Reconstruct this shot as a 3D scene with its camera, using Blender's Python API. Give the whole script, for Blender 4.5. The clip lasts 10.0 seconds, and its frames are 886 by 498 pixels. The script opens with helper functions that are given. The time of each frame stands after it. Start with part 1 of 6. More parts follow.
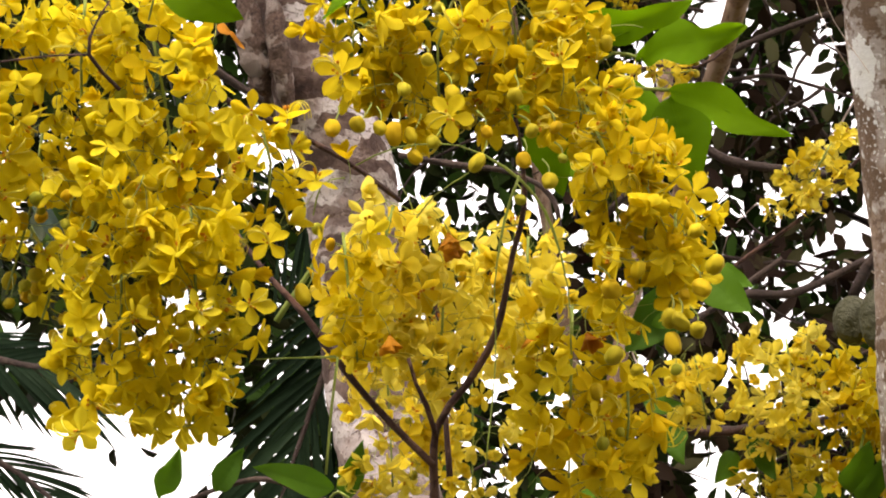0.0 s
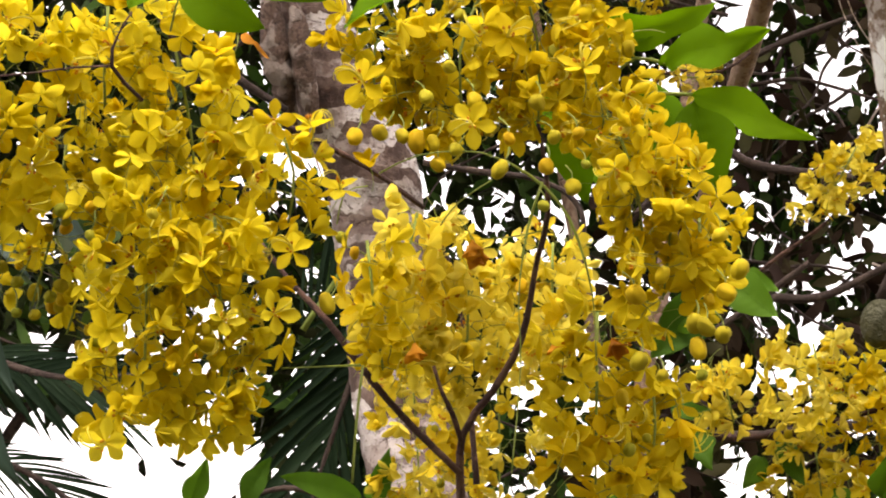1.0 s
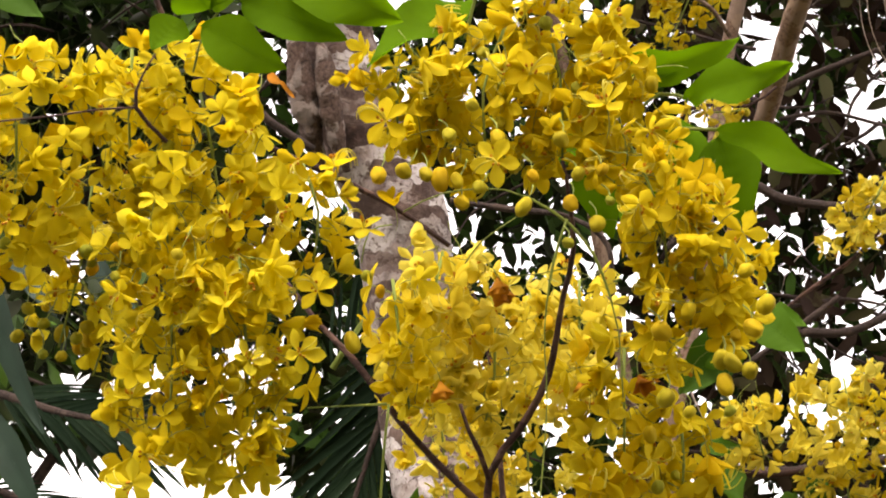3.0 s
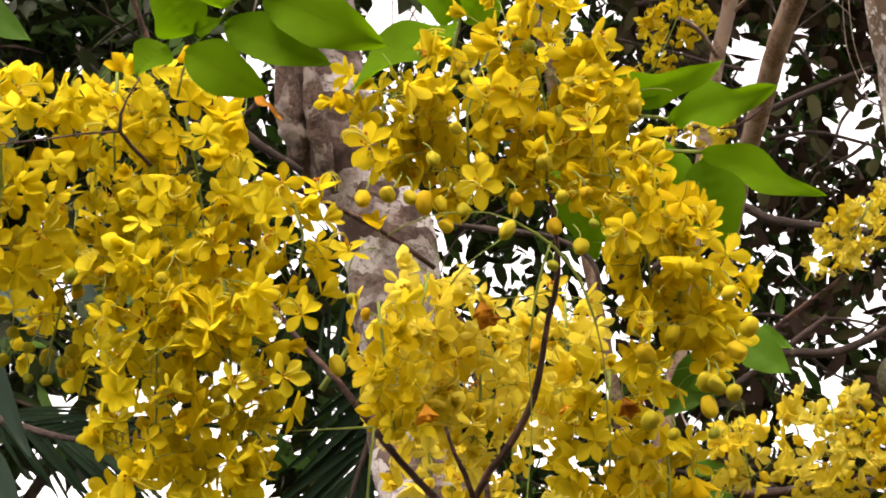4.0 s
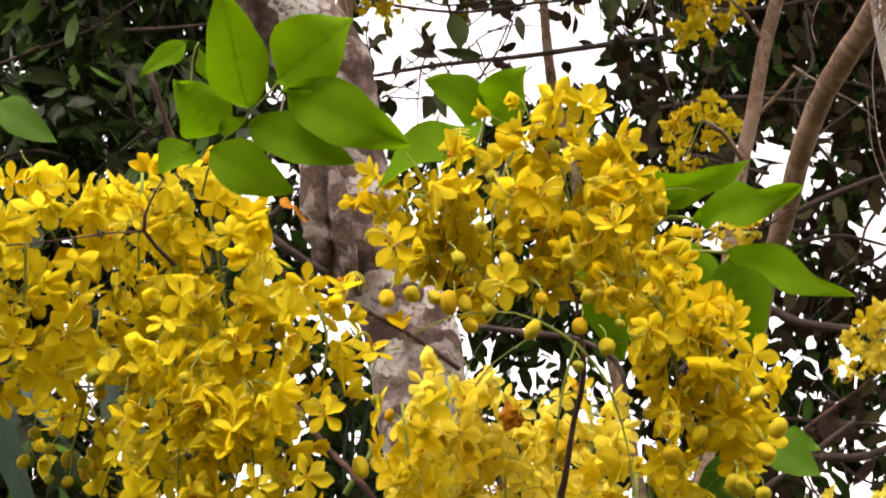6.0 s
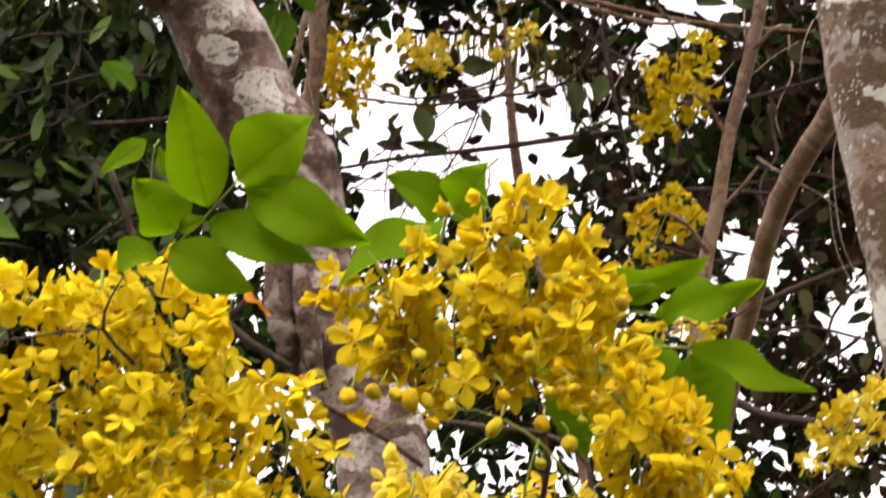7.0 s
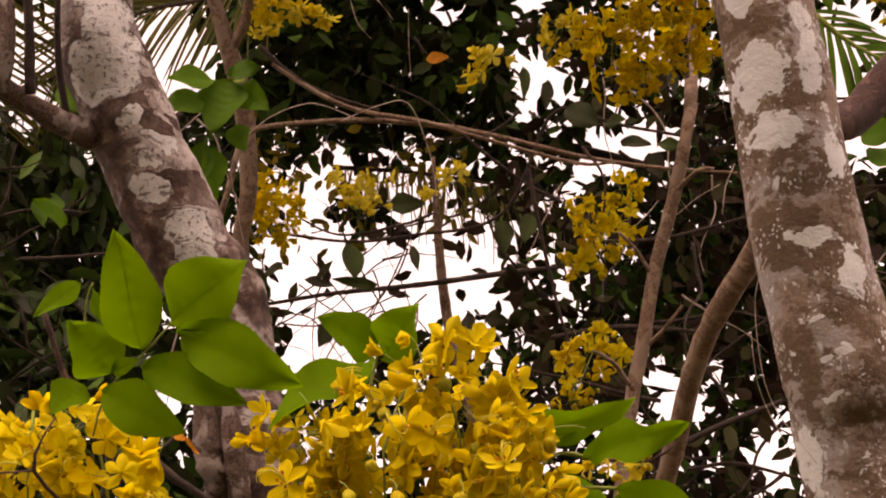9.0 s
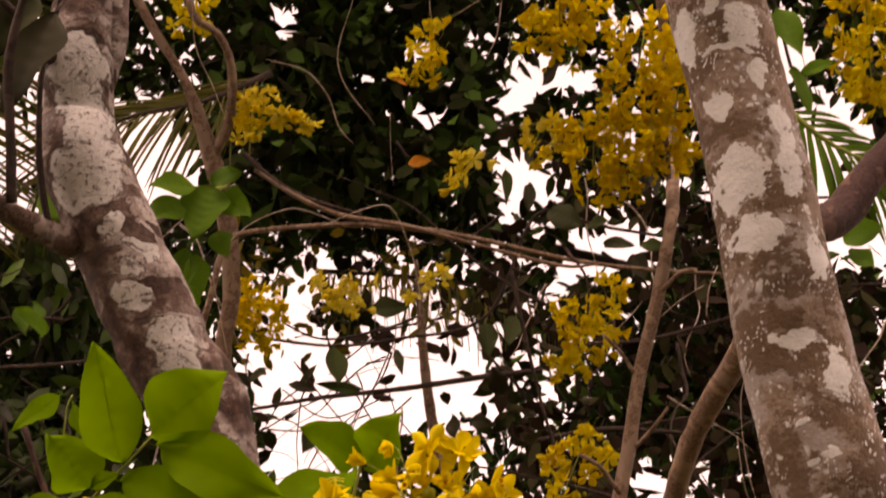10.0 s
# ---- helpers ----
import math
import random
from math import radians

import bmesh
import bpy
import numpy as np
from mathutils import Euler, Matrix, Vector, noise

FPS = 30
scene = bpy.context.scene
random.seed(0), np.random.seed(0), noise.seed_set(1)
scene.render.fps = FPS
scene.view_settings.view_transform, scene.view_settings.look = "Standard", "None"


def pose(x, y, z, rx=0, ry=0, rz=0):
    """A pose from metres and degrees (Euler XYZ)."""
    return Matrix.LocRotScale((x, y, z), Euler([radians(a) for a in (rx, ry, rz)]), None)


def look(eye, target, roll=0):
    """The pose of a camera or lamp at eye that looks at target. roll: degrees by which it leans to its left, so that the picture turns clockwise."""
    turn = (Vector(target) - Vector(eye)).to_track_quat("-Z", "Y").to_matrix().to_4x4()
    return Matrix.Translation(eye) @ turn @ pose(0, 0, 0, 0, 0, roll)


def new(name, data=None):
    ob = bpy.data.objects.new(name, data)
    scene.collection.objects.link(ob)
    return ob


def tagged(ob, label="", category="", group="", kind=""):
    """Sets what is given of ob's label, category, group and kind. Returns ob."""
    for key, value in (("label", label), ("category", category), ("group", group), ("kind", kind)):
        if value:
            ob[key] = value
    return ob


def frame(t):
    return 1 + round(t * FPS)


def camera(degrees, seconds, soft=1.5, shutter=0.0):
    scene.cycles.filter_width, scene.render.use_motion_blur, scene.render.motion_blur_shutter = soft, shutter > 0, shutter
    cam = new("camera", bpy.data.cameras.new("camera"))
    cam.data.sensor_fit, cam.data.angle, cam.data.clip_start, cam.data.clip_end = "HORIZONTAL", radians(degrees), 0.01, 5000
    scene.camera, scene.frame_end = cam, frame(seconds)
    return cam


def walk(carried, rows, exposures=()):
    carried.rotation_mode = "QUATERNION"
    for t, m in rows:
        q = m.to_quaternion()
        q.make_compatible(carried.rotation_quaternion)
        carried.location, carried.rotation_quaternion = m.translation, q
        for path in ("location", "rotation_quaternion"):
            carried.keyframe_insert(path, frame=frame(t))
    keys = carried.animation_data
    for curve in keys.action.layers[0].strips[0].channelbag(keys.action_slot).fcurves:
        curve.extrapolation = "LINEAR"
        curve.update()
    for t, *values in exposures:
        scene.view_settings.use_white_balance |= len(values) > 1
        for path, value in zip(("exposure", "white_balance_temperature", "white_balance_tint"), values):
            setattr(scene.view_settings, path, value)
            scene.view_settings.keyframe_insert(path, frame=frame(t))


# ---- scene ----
cam = camera(28.00, 10.0, soft=1.9, shutter=0.7)
walk(cam, [
    (0.0, look((0.0000, 0.0000, 1.6000), (-0.0000, 1.9225, 2.1513), 0.00)),
    (0.5, look((0.0022, 0.0010, 1.5992), (-0.0102, 1.9204, 2.1613), -0.26)),
    (1.0, look((0.0042, 0.0013, 1.6004), (-0.0274, 1.9213, 2.1597), -0.31)),
    (1.5, look((0.0063, 0.0026, 1.6038), (-0.0458, 1.9220, 2.1634), -0.29)),
    (2.0, look((0.0091, 0.0021, 1.6080), (-0.0563, 1.9175, 2.1800), -0.53)),
    (2.5, look((0.0091, 0.0042, 1.6013), (-0.0596, 1.9155, 2.1864), -0.52)),
    (4.0, look((0.0201, -0.0002, 1.6051), (-0.0392, 1.9006, 2.2243), -0.75)),
    (4.5, look((0.0194, -0.0009, 1.6052), (-0.0337, 1.8983, 2.2297), -0.88)),
    (5.0, look((0.0148, -0.0009, 1.6054), (-0.0540, 1.8843, 2.2697), -1.02)),
    (5.2, look((0.0139, -0.0003, 1.6031), (-0.0692, 1.8778, 2.2855), -0.87)),
    (6.3, look((0.0230, 0.0137, 1.6028), (-0.0592, 1.8584, 2.3593), -0.39)),
    (6.5, look((0.0248, 0.0142, 1.6028), (-0.0507, 1.8497, 2.3819), -0.55)),
    (7.0, look((0.0284, 0.0122, 1.6116), (-0.0198, 1.8292, 2.4327), -1.04)),
    (7.5, look((0.0286, 0.0004, 1.6118), (0.0131, 1.7894, 2.4985), -0.97)),
    (8.0, look((0.0281, -0.0097, 1.6109), (0.0297, 1.7648, 2.5312), -1.27)),
    (8.5, look((0.0282, -0.0156, 1.6082), (0.0498, 1.7448, 2.5573), -1.74)),
    (9.0, look((0.0257, -0.0174, 1.6085), (0.0635, 1.7398, 2.5629), -2.04)),
    (9.5, look((0.0295, -0.0154, 1.6178), (0.0740, 1.7133, 2.6226), -2.81)),
    (10.0, look((0.0283, -0.0134, 1.6190), (0.0869, 1.6871, 2.6702), -3.00)),
], exposures=[(0.0, 1.96, 7500, 21), (5.2, 1.96, 7500, 21), (7.0, 1.96, 7600, 25), (8.0, 1.60, 8600, 36), (9.0, 1.32, 9500, 42), (10.0, 1.24, 10300, 45)])

# ---- daylight: bright overcast sky, soft sun high behind the viewer ----
SUN_EL, SUN_ROT = radians(64), radians(192)
world = bpy.data.worlds.new("sky")
scene.world = world
world.use_nodes = True
wn, wl = world.node_tree.nodes, world.node_tree.links
sky = wn.new("ShaderNodeTexSky")
sky.sky_type = 'NISHITA'
sky.sun_disc = False
sky.sun_elevation, sky.sun_rotation = SUN_EL, SUN_ROT
sky.dust_density, sky.air_density = 4.0, 1.0
veil = wn.new("ShaderNodeHueSaturation")
veil.inputs["Saturation"].default_value = 0.22
veil.inputs["Value"].default_value = 1.35
wl.new(sky.outputs[0], veil.inputs["Color"])
wl.new(veil.outputs[0], wn["Background"].inputs[0])
wn["Background"].inputs[1].default_value = 0.15

sun_data = bpy.data.lights.new("sun", 'SUN')
sun_data.energy, sun_data.angle, sun_data.color = 0.6, radians(80), (1.0, 0.95, 0.87)
sun = new("sun", sun_data)
sun_dir = Vector((math.sin(SUN_ROT) * math.cos(SUN_EL), math.cos(SUN_ROT) * math.cos(SUN_EL), math.sin(SUN_EL)))
sun.matrix_basis = look(sun_dir * 30, (0, 0, 0))

# ---- materials ----
def material(name, rough=0.6):
    m = bpy.data.materials.new(name)
    m.use_nodes = True
    b = m.node_tree.nodes["Principled BSDF"]
    b.inputs["Roughness"].default_value = rough
    return m, m.node_tree.nodes, m.node_tree.links, b


def node(nodes, links, kind, ins=(), operation=""):
    n = nodes.new(kind)
    if operation:
        n.operation = operation
    for key, v in dict(ins).items():
        if isinstance(v, bpy.types.NodeSocket):
            links.new(v, n.inputs[key])
        else:
            n.inputs[key].default_value = v
    return n


def ramp(nodes, links, fac, stops):
    r = nodes.new("ShaderNodeValToRGB")
    r.color_ramp.elements[0].position, r.color_ramp.elements[0].color = stops[0][0], (*stops[0][1], 1)
    r.color_ramp.elements[1].position, r.color_ramp.elements[1].color = stops[-1][0], (*stops[-1][1], 1)
    for p, c in stops[1:-1]:
        r.color_ramp.elements.new(p).color = (*c, 1)
    links.new(fac, r.inputs[0])
    return r.outputs[0]


def noise_tex(nodes, links, scale, detail=4.0, vec=None, rough=0.55, distort=0.0):
    n = node(nodes, links, "ShaderNodeTexNoise", {"Scale": scale, "Detail": detail, "Roughness": rough, "Distortion": distort})
    if vec is not None:
        links.new(vec, n.inputs["Vector"])
    return n.outputs["Fac"]


def mix(nodes, links, fac, a, b, blend='MIX'):
    n = nodes.new("ShaderNodeMix")
    n.data_type, n.blend_type = 'RGBA', blend
    for key, v in ((0, fac), (6, a), (7, b)):
        if isinstance(v, bpy.types.NodeSocket):
            links.new(v, n.inputs[key])
        else:
            n.inputs[key].default_value = (*v, 1) if isinstance(v, tuple) else v
    return n.outputs[2]


def bump(nodes, links, bsdf, height, strength, dist):
    n = node(nodes, links, "ShaderNodeBump", {"Strength": strength, "Distance": dist, "Height": height})
    links.new(n.outputs[0], bsdf.inputs["Normal"])


def thin_leaf(name, rnd_kind, stops, rough, glow, vein=300.0, streak=0.25, gloss=0.2):
    """A thin leaf or petal: coloured by a random shade, and letting some light through."""
    m, n, l, b = material(name, rough)
    if rnd_kind == "object":
        rnd = n.new("ShaderNodeObjectInfo").outputs["Random"]
    else:
        rnd = n.new("ShaderNodeNewGeometry").outputs["Random Per Island"]
    col = ramp(n, l, rnd, stops)
    co = n.new("ShaderNodeTexCoord").outputs["Object"]
    blotch = noise_tex(n, l, vein * 0.25, 3.0, co)
    fine = noise_tex(n, l, vein, 2.0, co)
    dark = mix(n, l, 1.0, col, (0.62, 0.55, 0.6), 'MULTIPLY')
    f = node(n, l, "ShaderNodeMapRange", {"Value": blotch, "From Min": 0.42, "From Max": 0.72, "To Min": 0.0, "To Max": streak})
    col = mix(n, l, f.outputs[0], col, dark)
    l.new(col, b.inputs["Base Color"])
    bump(n, l, b, fine, 0.25, 0.001)
    b.inputs["Specular IOR Level"].default_value = gloss
    tr = n.new("ShaderNodeBsdfTranslucent")
    l.new(col, tr.inputs["Color"])
    sh = node(n, l, "ShaderNodeMixShader", {0: glow})
    l.new(b.outputs[0], sh.inputs[1])
    l.new(tr.outputs[0], sh.inputs[2])
    l.new(sh.outputs[0], n["Material Output"].inputs[0])
    return m


PETAL = thin_leaf("petal_yellow", "object", [(0.0, (0.64, 0.45, 0.014)), (0.35, (0.67, 0.54, 0.022)), (1.0, (0.70, 0.59, 0.036))], 0.85, 0.58, 220.0, 0.35, 0.06)
PETAL_LEMON = thin_leaf("petal_lemon_yellow", "object", [(0.0, (0.65, 0.47, 0.014)), (0.3, (0.68, 0.555, 0.022)), (1.0, (0.71, 0.62, 0.040))], 0.85, 0.58, 220.0, 0.3, 0.06)
PETAL_GOLD = thin_leaf("petal_golden_yellow", "object", [(0.0, (0.62, 0.445, 0.012)), (0.4, (0.65, 0.515, 0.019)), (1.0, (0.69, 0.575, 0.032))], 0.85, 0.58, 220.0, 0.35, 0.06)
PETAL_PALE = thin_leaf("petal_pale_yellow", "object", [(0.0, (0.66, 0.50, 0.025)), (0.5, (0.71, 0.60, 0.06)), (1.0, (0.77, 0.68, 0.12))], 0.85, 0.58, 220.0, 0.3, 0.06)
PETAL_DEEP = thin_leaf("petal_deep_yellow", "object", [(0.0, (0.66, 0.47, 0.008)), (1.0, (0.74, 0.60, 0.018))], 0.85, 0.58, 220.0, 0.4, 0.06)
BUD = thin_leaf("bud_skin", "object", [(0.0, (0.36, 0.31, 0.018)), (0.45, (0.46, 0.36, 0.013)), (1.0, (0.52, 0.33, 0.010))], 0.65, 0.2, 160.0, 0.5, 0.1)
BUD_GREEN = thin_leaf("bud_green", "object", [(0.0, (0.24, 0.26, 0.022)), (1.0, (0.42, 0.35, 0.018))], 0.65, 0.15, 160.0, 0.4, 0.1)
WILT = thin_leaf("wilted_petal", "object", [(0.0, (0.45, 0.17, 0.01)), (1.0, (0.62, 0.28, 0.012))], 0.7, 0.2, 260.0, 0.6)
STAMEN = thin_leaf("stamen_yellow_green", "island", [(0.0, (0.58, 0.52, 0.06)), (1.0, (0.74, 0.62, 0.08))], 0.5, 0.2, 300.0, 0.1)
GREEN_STEM = thin_leaf("green_stem", "island", [(0.0, (0.13, 0.20, 0.035)), (1.0, (0.24, 0.30, 0.06))], 0.5, 0.08, 120.0, 0.4)
FRESH = thin_leaf("fresh_leaf", "object", [(0.0, (0.080, 0.185, 0.003)), (1.0, (0.118, 0.250, 0.004))], 0.8, 0.58, 60.0, 0.4, 0.08)
# Crown greens darker than natural leaves: part of their shade sits in the colour.
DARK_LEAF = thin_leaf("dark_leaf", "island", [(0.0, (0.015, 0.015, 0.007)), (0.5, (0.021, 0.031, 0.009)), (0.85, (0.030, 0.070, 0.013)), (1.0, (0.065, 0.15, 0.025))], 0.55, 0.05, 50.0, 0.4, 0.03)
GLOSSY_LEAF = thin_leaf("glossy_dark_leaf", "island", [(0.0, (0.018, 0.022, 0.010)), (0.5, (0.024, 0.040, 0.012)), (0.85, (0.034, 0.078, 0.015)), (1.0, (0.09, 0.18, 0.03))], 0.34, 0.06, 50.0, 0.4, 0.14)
# Reddish-brown tone of deep crown shade, put into the leaf colour.
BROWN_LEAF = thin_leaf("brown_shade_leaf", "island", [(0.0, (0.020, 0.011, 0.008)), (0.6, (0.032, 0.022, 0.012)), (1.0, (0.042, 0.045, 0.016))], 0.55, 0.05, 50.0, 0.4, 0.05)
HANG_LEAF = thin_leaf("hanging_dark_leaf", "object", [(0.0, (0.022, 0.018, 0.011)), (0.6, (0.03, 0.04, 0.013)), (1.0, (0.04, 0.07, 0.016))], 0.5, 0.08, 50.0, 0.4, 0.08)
BLADE = thin_leaf("grey_green_blade", "object", [(0.0, (0.015, 0.032, 0.022)), (1.0, (0.03, 0.055, 0.038))], 0.5, 0.12, 60.0, 0.4, 0.1)
OLIVE_LEAF = thin_leaf("olive_yellow_leaf", "island", [(0.0, (0.10, 0.085, 0.010)), (0.5, (0.22, 0.18, 0.018)), (1.0, (0.36, 0.28, 0.03))], 0.5, 0.5, 50.0, 0.4)
MID_LEAF = thin_leaf("mid_green_leaf", "object", [(0.0, (0.04, 0.11, 0.006)), (1.0, (0.075, 0.19, 0.008))], 0.7, 0.42, 50.0, 0.4)
# Near-black palm colour holds its shade; the olive copy below is the backlit one.
PALM_SHADED = thin_leaf("palm_leaflet_shaded", "object", [(0.0, (0.006, 0.014, 0.007)), (1.0, (0.014, 0.028, 0.014))], 0.6, 0.05, 80.0, 0.3, 0.02)
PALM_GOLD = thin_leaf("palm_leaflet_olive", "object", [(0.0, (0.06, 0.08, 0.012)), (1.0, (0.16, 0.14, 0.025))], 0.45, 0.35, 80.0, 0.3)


def bark(name, dark, mid, pale, amount, scale, lichen=(0.58, 0.56, 0.54), rel=0.5, more=0.545, stretch=0.75):
    m, n, l, b = material(name, 0.9)
    co = n.new("ShaderNodeTexCoord").outputs["Object"]
    flat = node(n, l, "ShaderNodeMapping", {"Vector": co, "Scale": (1.0, 1.0, stretch)}).outputs[0]
    big = noise_tex(n, l, scale, 5.0, flat, 0.62, 0.6)
    small = noise_tex(n, l, scale * 7, 5.0, co, 0.65)
    col = ramp(n, l, small, [(0.30, dark), (0.52, mid), (0.75, tuple(0.5 * (a + c) for a, c in zip(mid, pale)))])
    sum_ = node(n, l, "ShaderNodeMath", {0: big, 1: node(n, l, "ShaderNodeMath", {0: small, 1: 0.22}, operation='MULTIPLY').outputs[0]}, operation='ADD').outputs[0]
    plates = node(n, l, "ShaderNodeMapRange", {"Value": sum_, "From Min": 0.64 - amount, "From Max": 0.70 - amount}).outputs[0]
    col = mix(n, l, plates, col, mix(n, l, small, pale, tuple(0.78 * c for c in pale)))
    white = noise_tex(n, l, scale * 0.75, 5.0, node(n, l, "ShaderNodeMapping", {"Vector": co, "Location": (3.1, 7.7, 1.3)}).outputs[0], 0.5, 0.4)
    w = node(n, l, "ShaderNodeMapRange", {"Value": white, "From Min": more, "From Max": more + 0.025}).outputs[0]
    col = mix(n, l, w, col, lichen)
    l.new(col, b.inputs["Base Color"])
    h = node(n, l, "ShaderNodeMath", {0: small, 1: plates}, operation='ADD').outputs[0]
    bump(n, l, b, h, rel, 0.006)
    return m


def plated_bark(name, shade_brown_spots, plates):
    """Pale grey bark: curved plates with dark cracks, fine cross wrinkles, brown bark patches with painted side shade,
    and smooth pale flakes.
    """
    m, n, l, b = material(name, 0.9)
    co = n.new("ShaderNodeTexCoord").outputs["Object"]

    def math2(op, x, y):
        return node(n, l, "ShaderNodeMath", {0: x, 1: y}, operation=op).outputs[0]

    def rng_(v, a, c, lo=0.0, hi=1.0):
        return node(n, l, "ShaderNodeMapRange", {"Value": v, "From Min": a, "From Max": c, "To Min": lo, "To Max": hi}).outputs[0]
    warp = node(n, l, "ShaderNodeTexNoise", {"Vector": co, "Scale": 22.0, "Detail": 4.0})
    shift = node(n, l, "ShaderNodeVectorMath", {0: warp.outputs["Color"], 1: (0.5, 0.5, 0.5)}, operation='SUBTRACT').outputs[0]
    shift = node(n, l, "ShaderNodeVectorMath", {0: shift, "Scale": 0.055}, operation='SCALE').outputs[0]
    bent = node(n, l, "ShaderNodeVectorMath", {0: co, 1: shift}, operation='ADD').outputs[0]
    flat = node(n, l, "ShaderNodeMapping", {"Vector": bent, "Scale": (0.85, 0.85, 2.3)}).outputs[0]
    cell = node(n, l, "ShaderNodeTexVoronoi", {"Vector": flat, "Scale": 15.0})
    grey = node(n, l, "ShaderNodeSeparateXYZ", {0: cell.outputs["Color"]}).outputs[0]
    big = noise_tex(n, l, 9.0, 4.0, co, 0.55)
    mid = noise_tex(n, l, 34.0, 5.0, co, 0.62)
    small = noise_tex(n, l, 120.0, 5.0, co, 0.65)
    tone = math2('ADD', math2('MULTIPLY', grey, 0.32), math2('ADD', math2('MULTIPLY', big, 0.62), math2('MULTIPLY', mid, 0.42)))
    col = ramp(n, l, tone, [(0.53, (0.045, 0.024, 0.017)), (0.62, (0.135, 0.092, 0.075)), (0.71, (0.27, 0.225, 0.205)), (0.84, (0.46, 0.43, 0.41))])
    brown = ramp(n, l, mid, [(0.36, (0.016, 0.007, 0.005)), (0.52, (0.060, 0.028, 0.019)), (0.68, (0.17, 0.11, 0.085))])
    shade_brown = rng_(math2('ADD', big, math2('MULTIPLY', mid, 0.4)), 0.77, 0.88, 0.0, 0.75)
    # Brown bark tone and the trunk's shaded left side, both put into colour.
    for px, py, pz, pr, flat_k in shade_brown_spots:
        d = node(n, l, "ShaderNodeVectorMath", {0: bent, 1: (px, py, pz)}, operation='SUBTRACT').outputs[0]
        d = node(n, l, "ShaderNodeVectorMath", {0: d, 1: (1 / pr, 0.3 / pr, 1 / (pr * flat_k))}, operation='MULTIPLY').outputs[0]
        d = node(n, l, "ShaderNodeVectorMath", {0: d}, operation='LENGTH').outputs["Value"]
        shade_brown = math2('MAXIMUM', shade_brown, rng_(math2('ADD', d, math2('MULTIPLY', mid, 1.2)), 1.95, 1.45, 0.0, 0.92))
    col = mix(n, l, shade_brown, col, brown)
    near = None
    for px, py, pz, pr, flat_k in plates:
        d = node(n, l, "ShaderNodeVectorMath", {0: bent, 1: (px, py, pz)}, operation='SUBTRACT').outputs[0]
        d = node(n, l, "ShaderNodeVectorMath", {0: d, 1: (1 / pr, 0.5 / pr, 1 / (pr * flat_k))}, operation='MULTIPLY').outputs[0]
        d = node(n, l, "ShaderNodeVectorMath", {0: d}, operation='LENGTH').outputs["Value"]
        near = d if near is None else math2('MINIMUM', near, d)
    near = math2('ADD', near, math2('MULTIPLY', math2('SUBTRACT', mid, 0.5), 0.55))
    col = mix(n, l, rng_(near, 1.08, 0.96), col, mix(n, l, mid, (0.60, 0.62, 0.61), (0.41, 0.405, 0.385)))
    rims = math2('MULTIPLY', rng_(near, 0.94, 1.02), rng_(near, 1.14, 1.05))
    crack = math2('MULTIPLY', rims, rng_(mid, 0.40, 0.52))
    lines = noise_tex(n, l, 14.0, 5.0, node(n, l, "ShaderNodeMapping", {"Vector": bent, "Scale": (0.9, 0.9, 6.0)}).outputs[0], 0.6)
    wrinkle = math2('MULTIPLY', rng_(lines, 0.55, 0.61), rng_(mid, 0.44, 0.54))
    pits = math2('MULTIPLY', rng_(small, 0.56, 0.62), 0.8)
    dark = math2('MINIMUM', math2('ADD', math2('MULTIPLY', crack, 0.7), math2('ADD', math2('MULTIPLY', wrinkle, 0.75), pits)), 0.9)
    col = mix(n, l, dark, col, (0.07, 0.04, 0.03))
    l.new(col, b.inputs["Base Color"])
    h = math2('ADD', math2('MULTIPLY', grey, 0.5), math2('ADD', math2('MULTIPLY', small, 0.9), math2('MULTIPLY', mid, 0.9)))
    h = math2('SUBTRACT', h, math2('ADD', math2('MULTIPLY', crack, 1.1), math2('MULTIPLY', wrinkle, 0.8)))
    bump(n, l, b, h, 0.6, 0.006)
    return m


